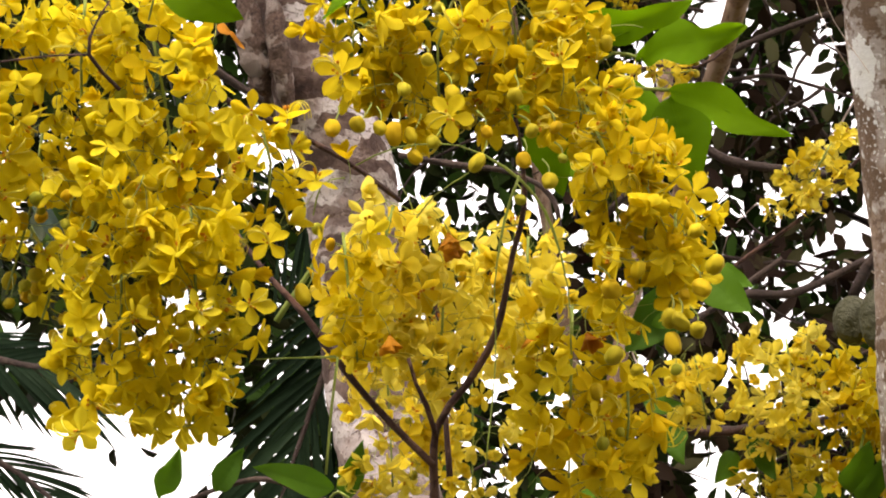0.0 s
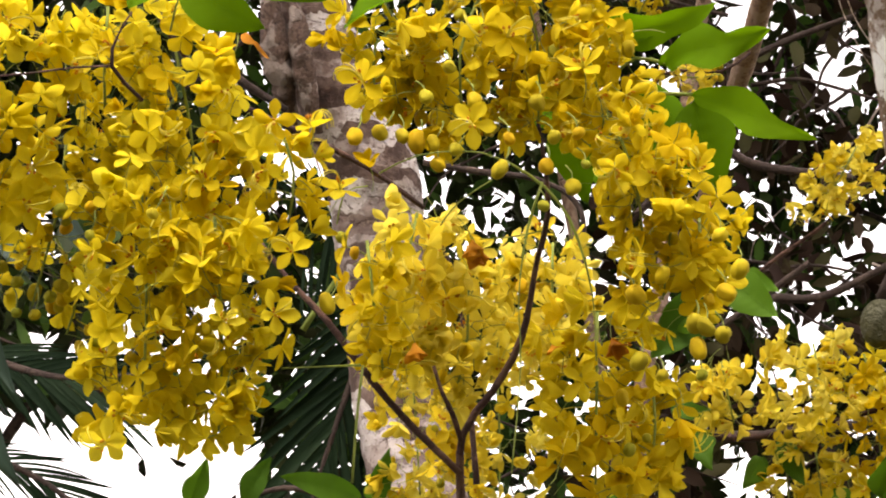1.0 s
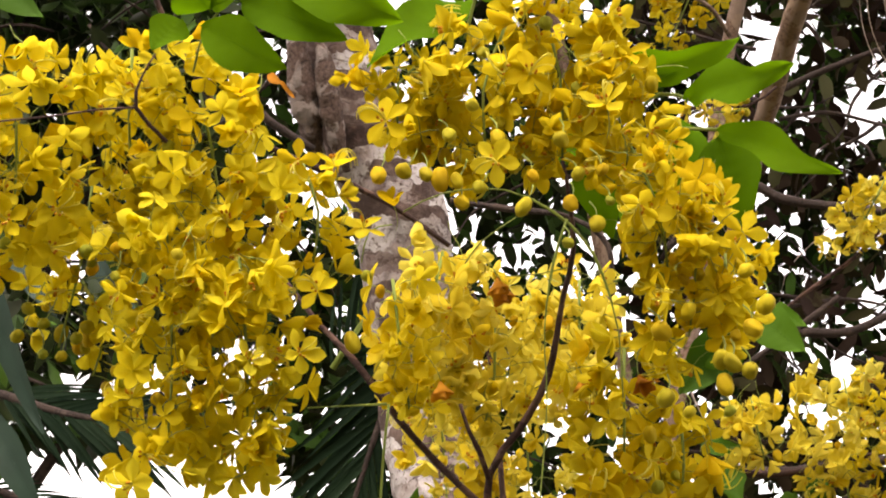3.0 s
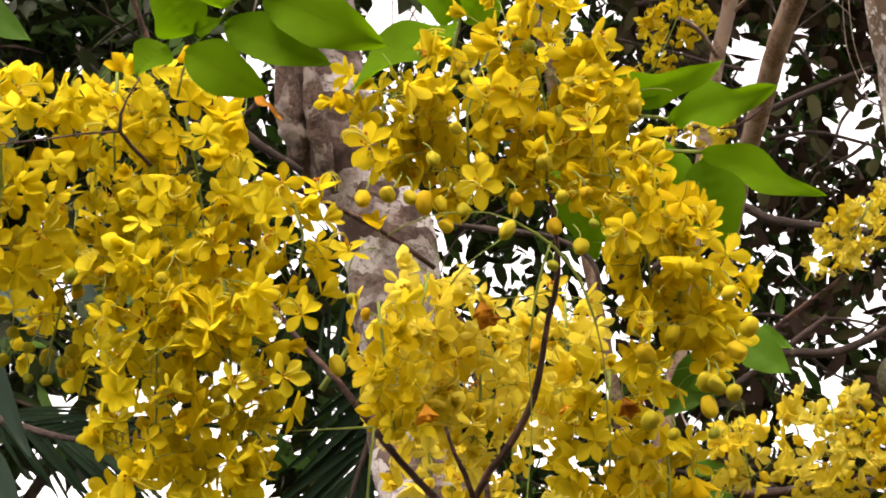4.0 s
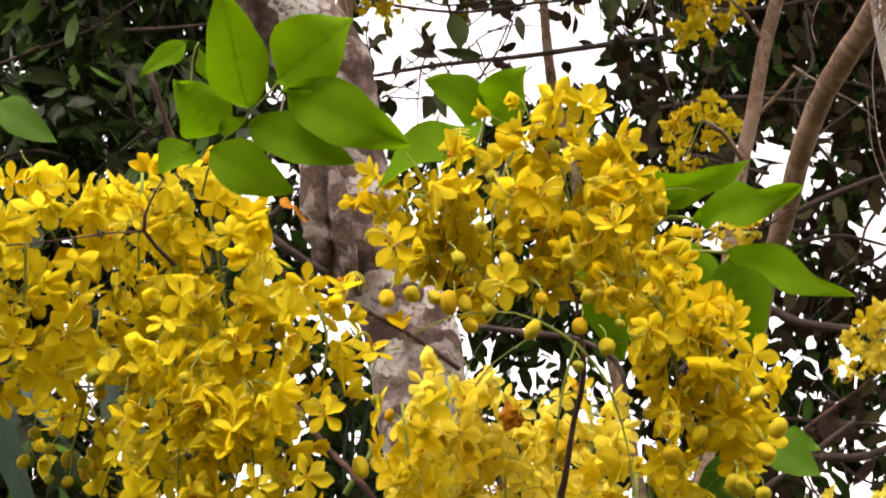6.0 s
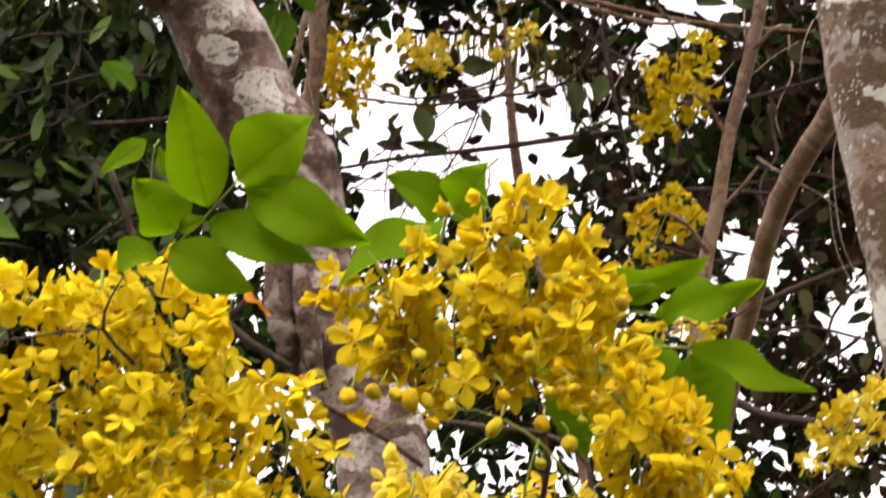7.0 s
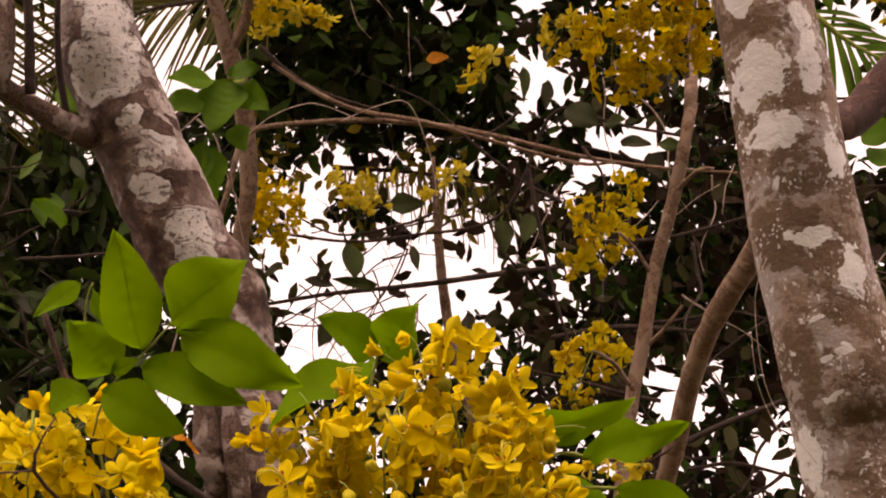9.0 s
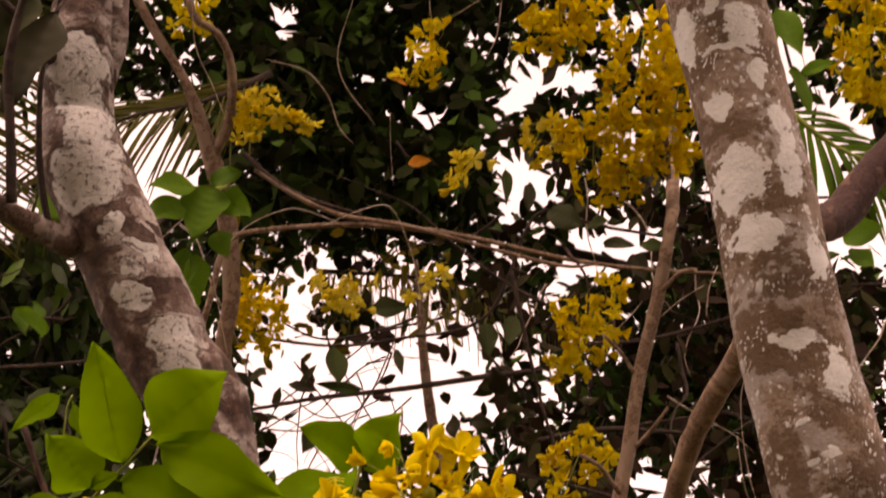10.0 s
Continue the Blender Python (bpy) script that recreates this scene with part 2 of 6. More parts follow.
# First list: brown bark patches and painted shade along the left side.
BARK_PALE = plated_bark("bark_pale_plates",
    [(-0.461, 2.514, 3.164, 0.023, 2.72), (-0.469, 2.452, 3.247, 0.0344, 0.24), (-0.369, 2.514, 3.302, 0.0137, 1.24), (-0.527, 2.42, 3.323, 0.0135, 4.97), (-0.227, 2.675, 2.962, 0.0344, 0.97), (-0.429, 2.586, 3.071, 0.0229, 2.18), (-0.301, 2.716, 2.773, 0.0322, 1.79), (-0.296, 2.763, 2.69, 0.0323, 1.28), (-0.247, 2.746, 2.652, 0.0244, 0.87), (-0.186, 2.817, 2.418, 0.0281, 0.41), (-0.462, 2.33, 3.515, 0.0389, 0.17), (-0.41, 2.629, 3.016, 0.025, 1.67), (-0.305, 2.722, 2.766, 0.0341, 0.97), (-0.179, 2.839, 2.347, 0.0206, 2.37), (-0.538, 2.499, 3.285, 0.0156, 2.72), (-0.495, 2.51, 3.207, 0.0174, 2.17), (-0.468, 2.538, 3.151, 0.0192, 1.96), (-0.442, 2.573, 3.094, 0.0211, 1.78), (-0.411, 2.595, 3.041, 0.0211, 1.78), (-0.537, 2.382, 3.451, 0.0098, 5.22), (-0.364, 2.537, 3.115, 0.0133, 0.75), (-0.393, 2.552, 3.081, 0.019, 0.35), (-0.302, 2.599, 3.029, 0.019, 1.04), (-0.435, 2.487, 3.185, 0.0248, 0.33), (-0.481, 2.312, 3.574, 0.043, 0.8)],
    [(-0.403, 2.525, 3.125, 0.0323, 0.64), (-0.38, 2.5, 3.194, 0.0248, 0.64), (-0.429, 2.469, 3.218, 0.021, 0.87), (-0.470, 2.432, 3.281, 0.0560, 0.66), (-0.336, 2.569, 3.062, 0.0437, 0.68), (-0.464, 2.402, 3.343, 0.0520, 0.70), (-0.485, 2.346, 3.468, 0.0520, 0.75), (-0.474, 2.389, 3.406, 0.0560, 0.72), (-0.475, 2.411, 3.318, 0.0540, 0.60), (-0.404, 2.503, 3.161, 0.0171, 0.58), (-0.333, 2.583, 3.033, 0.034, 0.82)])


def lichen_bark(name, patches):
    """Grey-brown bark: dark brown mossy mottling, crisp white lichen patches and specks of many sizes."""
    m, n, l, b = material(name, 0.9)
    co = n.new("ShaderNodeTexCoord").outputs["Object"]

    def math2(op, x, y):
        return node(n, l, "ShaderNodeMath", {0: x, 1: y}, operation=op).outputs[0]

    def rng_(v, a, c, lo=0.0, hi=1.0):
        return node(n, l, "ShaderNodeMapRange", {"Value": v, "From Min": a, "From Max": c, "To Min": lo, "To Max": hi}).outputs[0]
    warp = node(n, l, "ShaderNodeTexNoise", {"Vector": co, "Scale": 34.0, "Detail": 4.0})
    shift = node(n, l, "ShaderNodeVectorMath", {0: warp.outputs["Color"], 1: (0.5, 0.5, 0.5)}, operation='SUBTRACT').outputs[0]
    shift = node(n, l, "ShaderNodeVectorMath", {0: shift, "Scale": 0.032}, operation='SCALE').outputs[0]
    bent = node(n, l, "ShaderNodeVectorMath", {0: co, 1: shift}, operation='ADD').outputs[0]
    wide = node(n, l, "ShaderNodeMapping", {"Vector": co, "Scale": (1.0, 1.0, 1.5)}).outputs[0]
    big = noise_tex(n, l, 12.0, 4.0, wide, 0.55, 0.4)
    mid = noise_tex(n, l, 48.0, 5.0, wide, 0.65)
    small = noise_tex(n, l, 170.0, 4.0, co, 0.65)
    col = ramp(n, l, math2('ADD', math2('MULTIPLY', mid, 0.6), math2('MULTIPLY', small, 0.4)), [(0.36, (0.120, 0.078, 0.052)), (0.50, (0.200, 0.148, 0.112)), (0.66, (0.30, 0.245, 0.205))])
    pale = mix(n, l, mid, (0.63, 0.67, 0.67), (0.45, 0.465, 0.455))
    bare = rng_(noise_tex(n, l, 9.0, 4.0, node(n, l, "ShaderNodeMapping", {"Vector": wide, "Location": (4.0, 1.0, 6.0)}).outputs[0], 0.6), 0.50, 0.58, 0.0, 0.85)
    col = mix(n, l, bare, col, mix(n, l, mid, (0.23, 0.205, 0.19), (0.38, 0.36, 0.345)))
    moss = rng_(math2('ADD', math2('MULTIPLY', big, 0.62), math2('MULTIPLY', mid, 0.5)), 0.545, 0.585, 0.0, 0.95)
    col = mix(n, l, moss, col, mix(n, l, small, (0.046, 0.026, 0.014), (0.150, 0.095, 0.054)))
    cover = None
    for px, py, pz, pr, flat_k in patches:
        d = node(n, l, "ShaderNodeVectorMath", {0: bent, 1: (px, py, pz)}, operation='SUBTRACT').outputs[0]
        d = node(n, l, "ShaderNodeVectorMath", {0: d, 1: (1 / pr, 0.4 / pr, 1 / (pr * flat_k))}, operation='MULTIPLY').outputs[0]
        d = node(n, l, "ShaderNodeVectorMath", {0: d}, operation='LENGTH').outputs["Value"]
        d = math2('ADD', d, math2('ADD', math2('MULTIPLY', math2('SUBTRACT', mid, 0.5), 1.3), math2('MULTIPLY', math2('SUBTRACT', small, 0.5), 0.7)))
        inside = rng_(d, 0.99, 0.90)
        cover = inside if cover is None else math2('MAXIMUM', cover, inside)
    fleck = None
    for scale, size, lo in ((40.0, 0.27, 0.53), (80.0, 0.26, 0.49), (150.0, 0.28, 0.50)):
        v = node(n, l, "ShaderNodeTexVoronoi", {"Vector": bent, "Scale": scale, "Randomness": 1.0})
        gate = rng_(noise_tex(n, l, 15.0, 3.0, node(n, l, "ShaderNodeMapping", {"Vector": co, "Location": (scale, 2.0, 1.0)}).outputs[0]), lo, lo + 0.08)
        dot = math2('MULTIPLY', rng_(v.outputs["Distance"], size + 0.04, size - 0.04), gate)
        fleck = dot if fleck is None else math2('MAXIMUM', fleck, dot)
    cover = math2('MAXIMUM', cover, math2('MULTIPLY', fleck, 0.85))
    hole = rng_(mid, 0.60, 0.66)
    cover = math2('MULTIPLY', cover, math2('SUBTRACT', 1.0, math2('MULTIPLY', hole, 0.8)))
    col = mix(n, l, cover, col, pale)
    l.new(col, b.inputs["Base Color"])
    h = math2('ADD', math2('MULTIPLY', small, 0.6), math2('ADD', math2('MULTIPLY', mid, 0.7), math2('MULTIPLY', cover, 0.5)))
    bump(n, l, b, h, 0.7, 0.004)
    return m


BARK_LICHEN = lichen_bark("bark_brown_lichen",
    [(0.457, 1.783, 2.819, 0.0351, 0.97), (0.519, 1.774, 2.826, 0.0184, 2.21), (0.473, 1.808, 2.752, 0.0322, 0.64), (0.547, 1.825, 2.724, 0.0141, 2.09), (0.511, 1.858, 2.631, 0.0292, 0.35), (0.562, 1.878, 2.592, 0.0168, 1.99), (0.506, 2.006, 2.403, 0.0156, 2.37), (0.544, 1.909, 2.502, 0.0118, 0.56), (0.515, 1.902, 2.539, 0.007, 0.7), (0.523, 1.918, 2.496, 0.0063, 0.68), (0.53, 1.938, 2.457, 0.0153, 0.24), (0.44, 1.754, 2.894, 0.0113, 0.76), (0.508, 1.751, 2.881, 0.0142, 1.31), (0.404, 1.734, 2.995, 0.0144, 2.39), (0.469, 1.697, 2.99, 0.0256, 0.97), (0.456, 1.711, 2.963, 0.039, 0.13), (0.44, 1.748, 2.906, 0.0184, 0.8), (0.487, 1.727, 2.933, 0.012, 1.79), (0.513, 1.754, 2.879, 0.0127, 1.84), (0.434, 1.688, 3.015, 0.01, 1.24)])
BARK_STEM = bark("bark_slender_stem", (0.055, 0.030, 0.018), (0.150, 0.092, 0.058), (0.26, 0.18, 0.122), 0.02, 30.0, (0.20, 0.14, 0.10), 0.5)
BARK_RUGGED = bark("bark_rugged_brown", (0.018, 0.009, 0.006), (0.095, 0.057, 0.041), (0.20, 0.15, 0.125), -0.03, 26.0, (0.22, 0.18, 0.155), 0.9)
BARK_DARK = bark("bark_dark_twig", (0.010, 0.006, 0.004), (0.024, 0.013, 0.009), (0.042, 0.025, 0.018), 0.0, 30.0, (0.048, 0.031, 0.023), 0.5)
BARK_TWIG = bark("bark_brown_twig", (0.016, 0.006, 0.005), (0.034, 0.012, 0.009), (0.055, 0.024, 0.018), 0.0, 40.0, (0.09, 0.045, 0.032), 0.5)
VINE = bark("dry_pale_vine", (0.18, 0.13, 0.09), (0.30, 0.23, 0.17), (0.40, 0.33, 0.27), 0.05, 40.0, (0.42, 0.36, 0.30), 0.4)


def simple(name, c1, c2, scale, rough, relief):
    m, n, l, b = material(name, rough)
    co = n.new("ShaderNodeTexCoord").outputs["Object"]
    f = noise_tex(n, l, scale, 5.0, co)
    g = noise_tex(n, l, scale * 9, 3.0, co)
    l.new(mix(n, l, g, mix(n, l, f, c1, c2), tuple(0.7 * c for c in c1)), b.inputs["Base Color"])
    bump(n, l, b, g, relief, 0.01)
    return m


SOIL = simple("soil_and_grass", (0.09, 0.065, 0.04), (0.06, 0.09, 0.03), 0.8, 0.95, 0.6)
FRUIT = simple("rough_green_rind", (0.030, 0.035, 0.009), (0.055, 0.052, 0.013), 9.0, 0.7, 0.9)


# ---- building helpers ----
def mesh(name, verts, faces, mats, idx=None, smooth=True):
    me = bpy.data.meshes.new(name)
    me.from_pydata([tuple(v) for v in verts], [], [tuple(f) for f in faces])
    for m in mats:
        me.materials.append(m)
    if idx is not None:
        me.polygons.foreach_set("material_index", np.asarray(idx, dtype=np.int32))
    me.polygons.foreach_set("use_smooth", np.full(len(me.polygons), smooth))
    me.update()
    return me


def thing(name, label, category, base, group="", kind=""):
    ob = new(name)
    ob.empty_display_size = 0.05
    ob.location = base
    return tagged(ob, label, category, group, kind)


def part(name, me, parent, label="", m=None, kind=""):
    ob = new(name, me)
    ob.parent = parent
    if parent.type == 'EMPTY':
        ob.matrix_parent_inverse = Matrix.Translation(-parent.location)
    if m is not None:
        ob.matrix_basis = m
    return tagged(ob, label, kind=kind)


def smooth_path(pts, step):
    """Points along a Catmull-Rom curve; each point may carry a radius as its fourth number."""
    p = [np.array(q, float) for q in pts]
    p = [2 * p[0] - p[1]] + p + [2 * p[-1] - p[-2]]
    out = []
    for i in range(1, len(p) - 2):
        a, b, c, d = p[i - 1:i + 3]
        n = max(2, int(np.linalg.norm((c - b)[:3]) / step))
        for k in range(n):
            t = k / n
            out.append(0.5 * (2 * b + (c - a) * t + (2 * a - 5 * b + 4 * c - d) * t * t + (3 * b - a - 3 * c + d) * t ** 3))
    out.append(p[-2])
    return np.array(out)


def tube(pts, radius=0.0, seg=8, step=0.03, rough=0.0, freq=12.0, lumps=0.0):
    """Verts and faces of a round stem along a path. rough: share of the radius by which it is uneven."""
    q = smooth_path(pts, step)
    c, r = q[:, :3], (q[:, 3] if q.shape[1] > 3 else np.linspace(radius, radius * 0.7, len(q)))
    tan = np.gradient(c, axis=0)
    tan /= np.linalg.norm(tan, axis=1)[:, None] + 1e-9
    side = np.cross(tan[0], (0.31, 0.2, 0.93) if abs(tan[0][2]) < 0.8 else (1, 0.1, 0))
    verts, faces = [], []
    for i in range(len(c)):
        side = side - tan[i] * side.dot(tan[i])
        side /= np.linalg.norm(side)
        other = np.cross(tan[i], side)
        for k in range(seg):
            a = 2 * math.pi * k / seg
            v = math.cos(a) * side + math.sin(a) * other
            rr = r[i]
            if rough:
                w = c[i] + v * r[i]
                rr *= 1 + rough * noise.noise(Vector(w) * freq) + 0.5 * rough * noise.noise(Vector(w) * freq * 3.1)
            if lumps:
                rr *= 1 + lumps * max(0.0, noise.noise(Vector((0, 0, c[i][2] * 9.0 + c[i][0] * 3)))) ** 2
            verts.append(c[i] + v * rr)
    for i in range(len(c) - 1):
        for k in range(seg):
            k2 = (k + 1) % seg
            faces.append((i * seg + k, i * seg + k2, (i + 1) * seg + k2, (i + 1) * seg + k))
    faces.append(tuple(range(seg))[::-1])
    faces.append(tuple((len(c) - 1) * seg + k for k in range(seg)))
    return verts, faces


def join(lists):
    verts, faces = [], []
    for v, f in lists:
        o = len(verts)
        verts.extend(v)
        faces.extend(tuple(i + o for i in q) for q in f)
    return verts, faces


def stem_part(name, parent, mat, pts, radius=0.0, label="", seg=8, step=0.02, rough=0.12, freq=40.0):
    v, f = tube(pts, radius, seg, step, rough, freq)
    return part(name, mesh(name, v, f, [mat]), parent, label)


def facing(direction, spin=0.0):
    """A turn that takes +Z to the direction."""
    q = Vector(direction).to_track_quat('Z', 'Y')
    return (q.to_matrix() @ Matrix.Rotation(spin, 3, 'Z')).to_4x4()


rng = np.random.default_rng(7)


# ---- flowers ----
def petal(length, width, cup, curl, seed, nu=7, nv=4):
    """A rounded obovate, cupped petal with a narrow claw and a slightly wavy rim, along +X."""
    r = random.Random(seed)
    ph, skew = r.uniform(0, 6), r.uniform(-0.12, 0.12)
    v, f = [], []
    for i in range(nu + 1):
        a = math.pi * i / nu
        u = 0.5 - 0.5 * math.cos(a)
        w = width * 0.5 * (0.10 + 0.90 * min(1.0, u / 0.58) ** 1.25 if u < 0.58 else math.sqrt(max(0.0, 1 - ((u - 0.58) / 0.42) ** 2)))
        if i == nu:
            w = width * 0.10
        for k in range(nv + 1):
            s = 2 * k / nv - 1
            x = length * (u - 0.04 * s * s * u)
            z = cup * length * (s * s * math.sin(math.pi * min(1.0, u * 0.85 + 0.1))) + curl * length * u * u
            z += 0.045 * length * u * math.sin(3 * s + ph) * abs(s)
            v.append((x, s * w + skew * length * u * u, z))
    for i in range(nu):
        for k in range(nv):
            a = i * (nv + 1) + k
            f.append((a, a + 1, a + nv + 2, a + nv + 1))
    return v, f


def flower_mesh(name, mat, spread, cup, curl, seed, stamens=True, petals=5, scale=1.0):
    r = random.Random(seed)
    vs, fs, idx = [], [], []

    def add(v, f, k):
        o = len(vs)
        vs.extend(v)
        fs.extend(tuple(i + o for i in q) for q in f)
        idx.extend([k] * len(f))
    for k in range(petals):
        v, f = petal(0.031 * r.uniform(0.85, 1.12) * scale, 0.0182 * r.uniform(0.78, 1.18) * scale, cup * r.uniform(0.5, 1.5), curl + r.uniform(-0.2, 0.2), seed * 7 + k)
        lift = spread + r.uniform(-0.3, 0.3)
        turn = Matrix.Rotation(2 * math.pi * k / petals + r.uniform(-0.2, 0.2), 3, 'Z') @ Matrix.Rotation(-lift, 3, 'Y') @ Matrix.Rotation(r.uniform(-0.35, 0.35), 3, 'X')
        add([turn @ Vector(p) for p in v], f, 0)
    v, f = tube([(0, 0, 0.001), (0.001, 0.002, -0.014), (-0.002, 0.006, -0.03), (0.0, 0.013, -0.042)], 0.0007, 4, 0.02)
    add(v, f, 2)
    if stamens:
        away = r.uniform(0, 6.28)
        for k in range(3):
            a = away + r.uniform(-0.35, 0.35)
            d, up = Vector((math.cos(a), math.sin(a), 0)), Vector((0, 0, 1))
            size = 0.014 * r.uniform(0.85, 1.15) * scale
            path = [tuple(d * (size * (1 - math.cos(q)) * 0.95 + 0.001) + up * size * 1.5 * math.sin(q) + up * 0.002) for q in (0.0, 0.5, 1.0, 1.5, 2.1, 2.7, 3.2)]
            v, f = tube(path, 0.0009 * scale, 4, 0.012)
            add(v, f, 1)
        for k in range(4):
            a = r.uniform(0, 6.28)
            tip = (0.006 * math.cos(a) * scale, 0.006 * math.sin(a) * scale, 0.011 * scale)
            v, f = tube([(0, 0, 0), tuple(0.5 * c for c in tip), tip], 0.0010 * scale, 4, 0.01)
            add(v, f, 1)
            v, f = tube([(*tip, 0.0006), (tip[0] * 1.15, tip[1] * 1.15, tip[2] + 0.002, 0.0019 * scale), (tip[0] * 1.3, tip[1] * 1.3, tip[2] + 0.005, 0.0006)], 0, 5, 0.01)
            add(v, f, 3)
    return mesh(name, vs, fs, [mat, STAMEN, GREEN_STEM, WILT], idx)


def flower_set(mat, tag):
    out = []
    for k, (spread, cup, curl) in enumerate(((0.25, 0.10, 0.10), (0.45, 0.16, 0.18), (0.7, 0.20, 0.12), (0.05, 0.08, -0.08), (0.95, 0.22, 0.15), (0.35, 0.18, -0.15), (0.55, 0.12, 0.28), (-0.2, 0.10, -0.05), (1.15, 0.25, 0.05))):
        out.append(flower_mesh(tag, mat, spread, cup, curl, 11 * k + 3, stamens=k in (0, 3, 6)))
    return out


FLOWERS = flower_set(PETAL, "flower")
FLOWERS_LEMON = flower_set(PETAL_LEMON, "flower")
FLOWERS_GOLD = flower_set(PETAL_GOLD, "flower")
FLOWERS_PALE = flower_set(PETAL_PALE, "flower")
FLOWERS_DEEP = flower_set(PETAL_DEEP, "flower")


def bud_mesh(name, mat, long):
    """A bud of five overlapping sepals with seams between them and a half-open tip."""
    vs, fs = [], []
    n, m = 20, 9
    for i in range(m + 1):
        t = math.pi * i / m
        for k in range(n):
            a = 2 * math.pi * k / n
            seam = ((2.5 * a / math.pi + 0.35 * t) % 1.0) - 0.5
            groove = 0.26 * math.exp(-(seam / 0.16) ** 2) + 0.10 * seam
            r = 0.0080 * math.sin(t) ** 0.8 * (1 - groove * math.sin(t)) + (0.0012 if i in (0, m) else 0)
            x = -0.0085 * long * math.cos(t) * (0.86 if i == 0 else 1.0)
            vs.append((r * math.cos(a) + 0.0012 * math.sin(1.3 * t), 0.88 * r * math.sin(a), x))
    for i in range(m):
        for k in range(n):
            fs.append((i * n + k, i * n + (k + 1) % n, (i + 1) * n + (k + 1) % n, (i + 1) * n + k))
    return mesh(name, vs, fs, [mat])


WILTED = flower_mesh("wilted_flower", WILT, 1.2, 0.3, -0.2, 5, False)
BUDS = [bud_mesh("bud", BUD, 0.95), bud_mesh("bud", BUD, 1.2), bud_mesh("bud", BUD_GREEN, 0.9)]


def raceme(branch, axis, radius, density=1.0, kinds=FLOWERS, size=1.0, bud_share=0.07, taper=0.75, label="", squash=1.0):
    """A hanging raceme: a green axis, pedicels, and flowers and buds all round it, fewer and closer towards the tip."""
    q = smooth_path(axis, 0.012)
    length = np.linalg.norm(np.diff(q, axis=0), axis=1).sum()
    n = max(4, int(density * 7.3 * length * 2 * radius / (0.042 * size) ** 2 + 2))
    size *= 0.79
    radius *= 1.15
    v, f = tube([tuple(p) for p in axis], 0.0022 * size, 5, 0.03)
    spots = []
    for k in range(n):
        u = (k + rng.uniform(0, 1)) / n
        c = q[min(len(q) - 1, int(u * len(q)))]
        a = rng.uniform(0, 2 * math.pi)
        near_tip = max(0.0, (u - 0.6) / 0.4)
        rr = radius * (1 - (1 - taper) * near_tip) * rng.uniform(0.3, 1.05)
        out = np.array((math.cos(a), squash * math.sin(a), rng.uniform(-0.45, 0.35)))
        p = c + out * rr
        is_bud = rng.uniform() < bud_share * (0.5 + 2.5 * near_tip)
        spots.append((p, out, is_bud))
    ob = part("raceme", mesh("raceme", v, f, [GREEN_STEM]), branch, label or "hanging raceme of yellow flowers on green stalks")
    for p, out, is_bud in spots:
        if is_bud:
            me = BUDS[int(rng.integers(0, 3))]
            m = Matrix.Translation(p) @ facing((rng.normal(0, 0.3), rng.normal(0, 0.3), -1)) @ Matrix.Scale(size * rng.uniform(0.75, 1.25), 4)
            part("bud", me, ob, m=m)
        else:
            me = kinds[int(rng.integers(0, len(kinds)))]
            d = out + rng.normal(0, 0.85, 3) + np.array((0, 0.05, -0.10))
            m = Matrix.Translation(p) @ facing(d, rng.uniform(0, 6.28)) @ Matrix.Scale(size * rng.uniform(0.82, 1.14), 4)
            part("flower", me, ob, m=m)
    return ob


def single(branch, place, toward, kinds=FLOWERS, which=0, size=1.0, spin=0.0):
    m = Matrix.Translation(place) @ facing(toward, spin) @ Matrix.Scale(0.64 * size, 4)
    return part("flower", kinds[which], branch, m=m)


def hung_buds(branch, places, size=1.0, rise=0.025, green=False):
    """Buds on their own short green pedicels."""
    for p in places:
        top = (p[0] + rng.uniform(-0.012, 0.012), p[1] + 0.01, p[2] + rise)
        v, f = tube([top, (0.5 * (p[0] + top[0]) + 0.003, p[1] + 0.004, p[2] + 0.6 * rise), p], 0.0008, 4, 0.02)
        ped = part("pedicel", mesh("pedicel", v, f, [GREEN_STEM]), branch)
        m = Matrix.Translation(p) @ facing((rng.normal(0, 0.55), rng.normal(0, 0.55), -1)) @ Matrix.Scale(0.98 * size * rng.uniform(0.8, 1.2), 4)
        part("bud", BUDS[2 if green else int(rng.integers(0, 2))], ped, m=m)


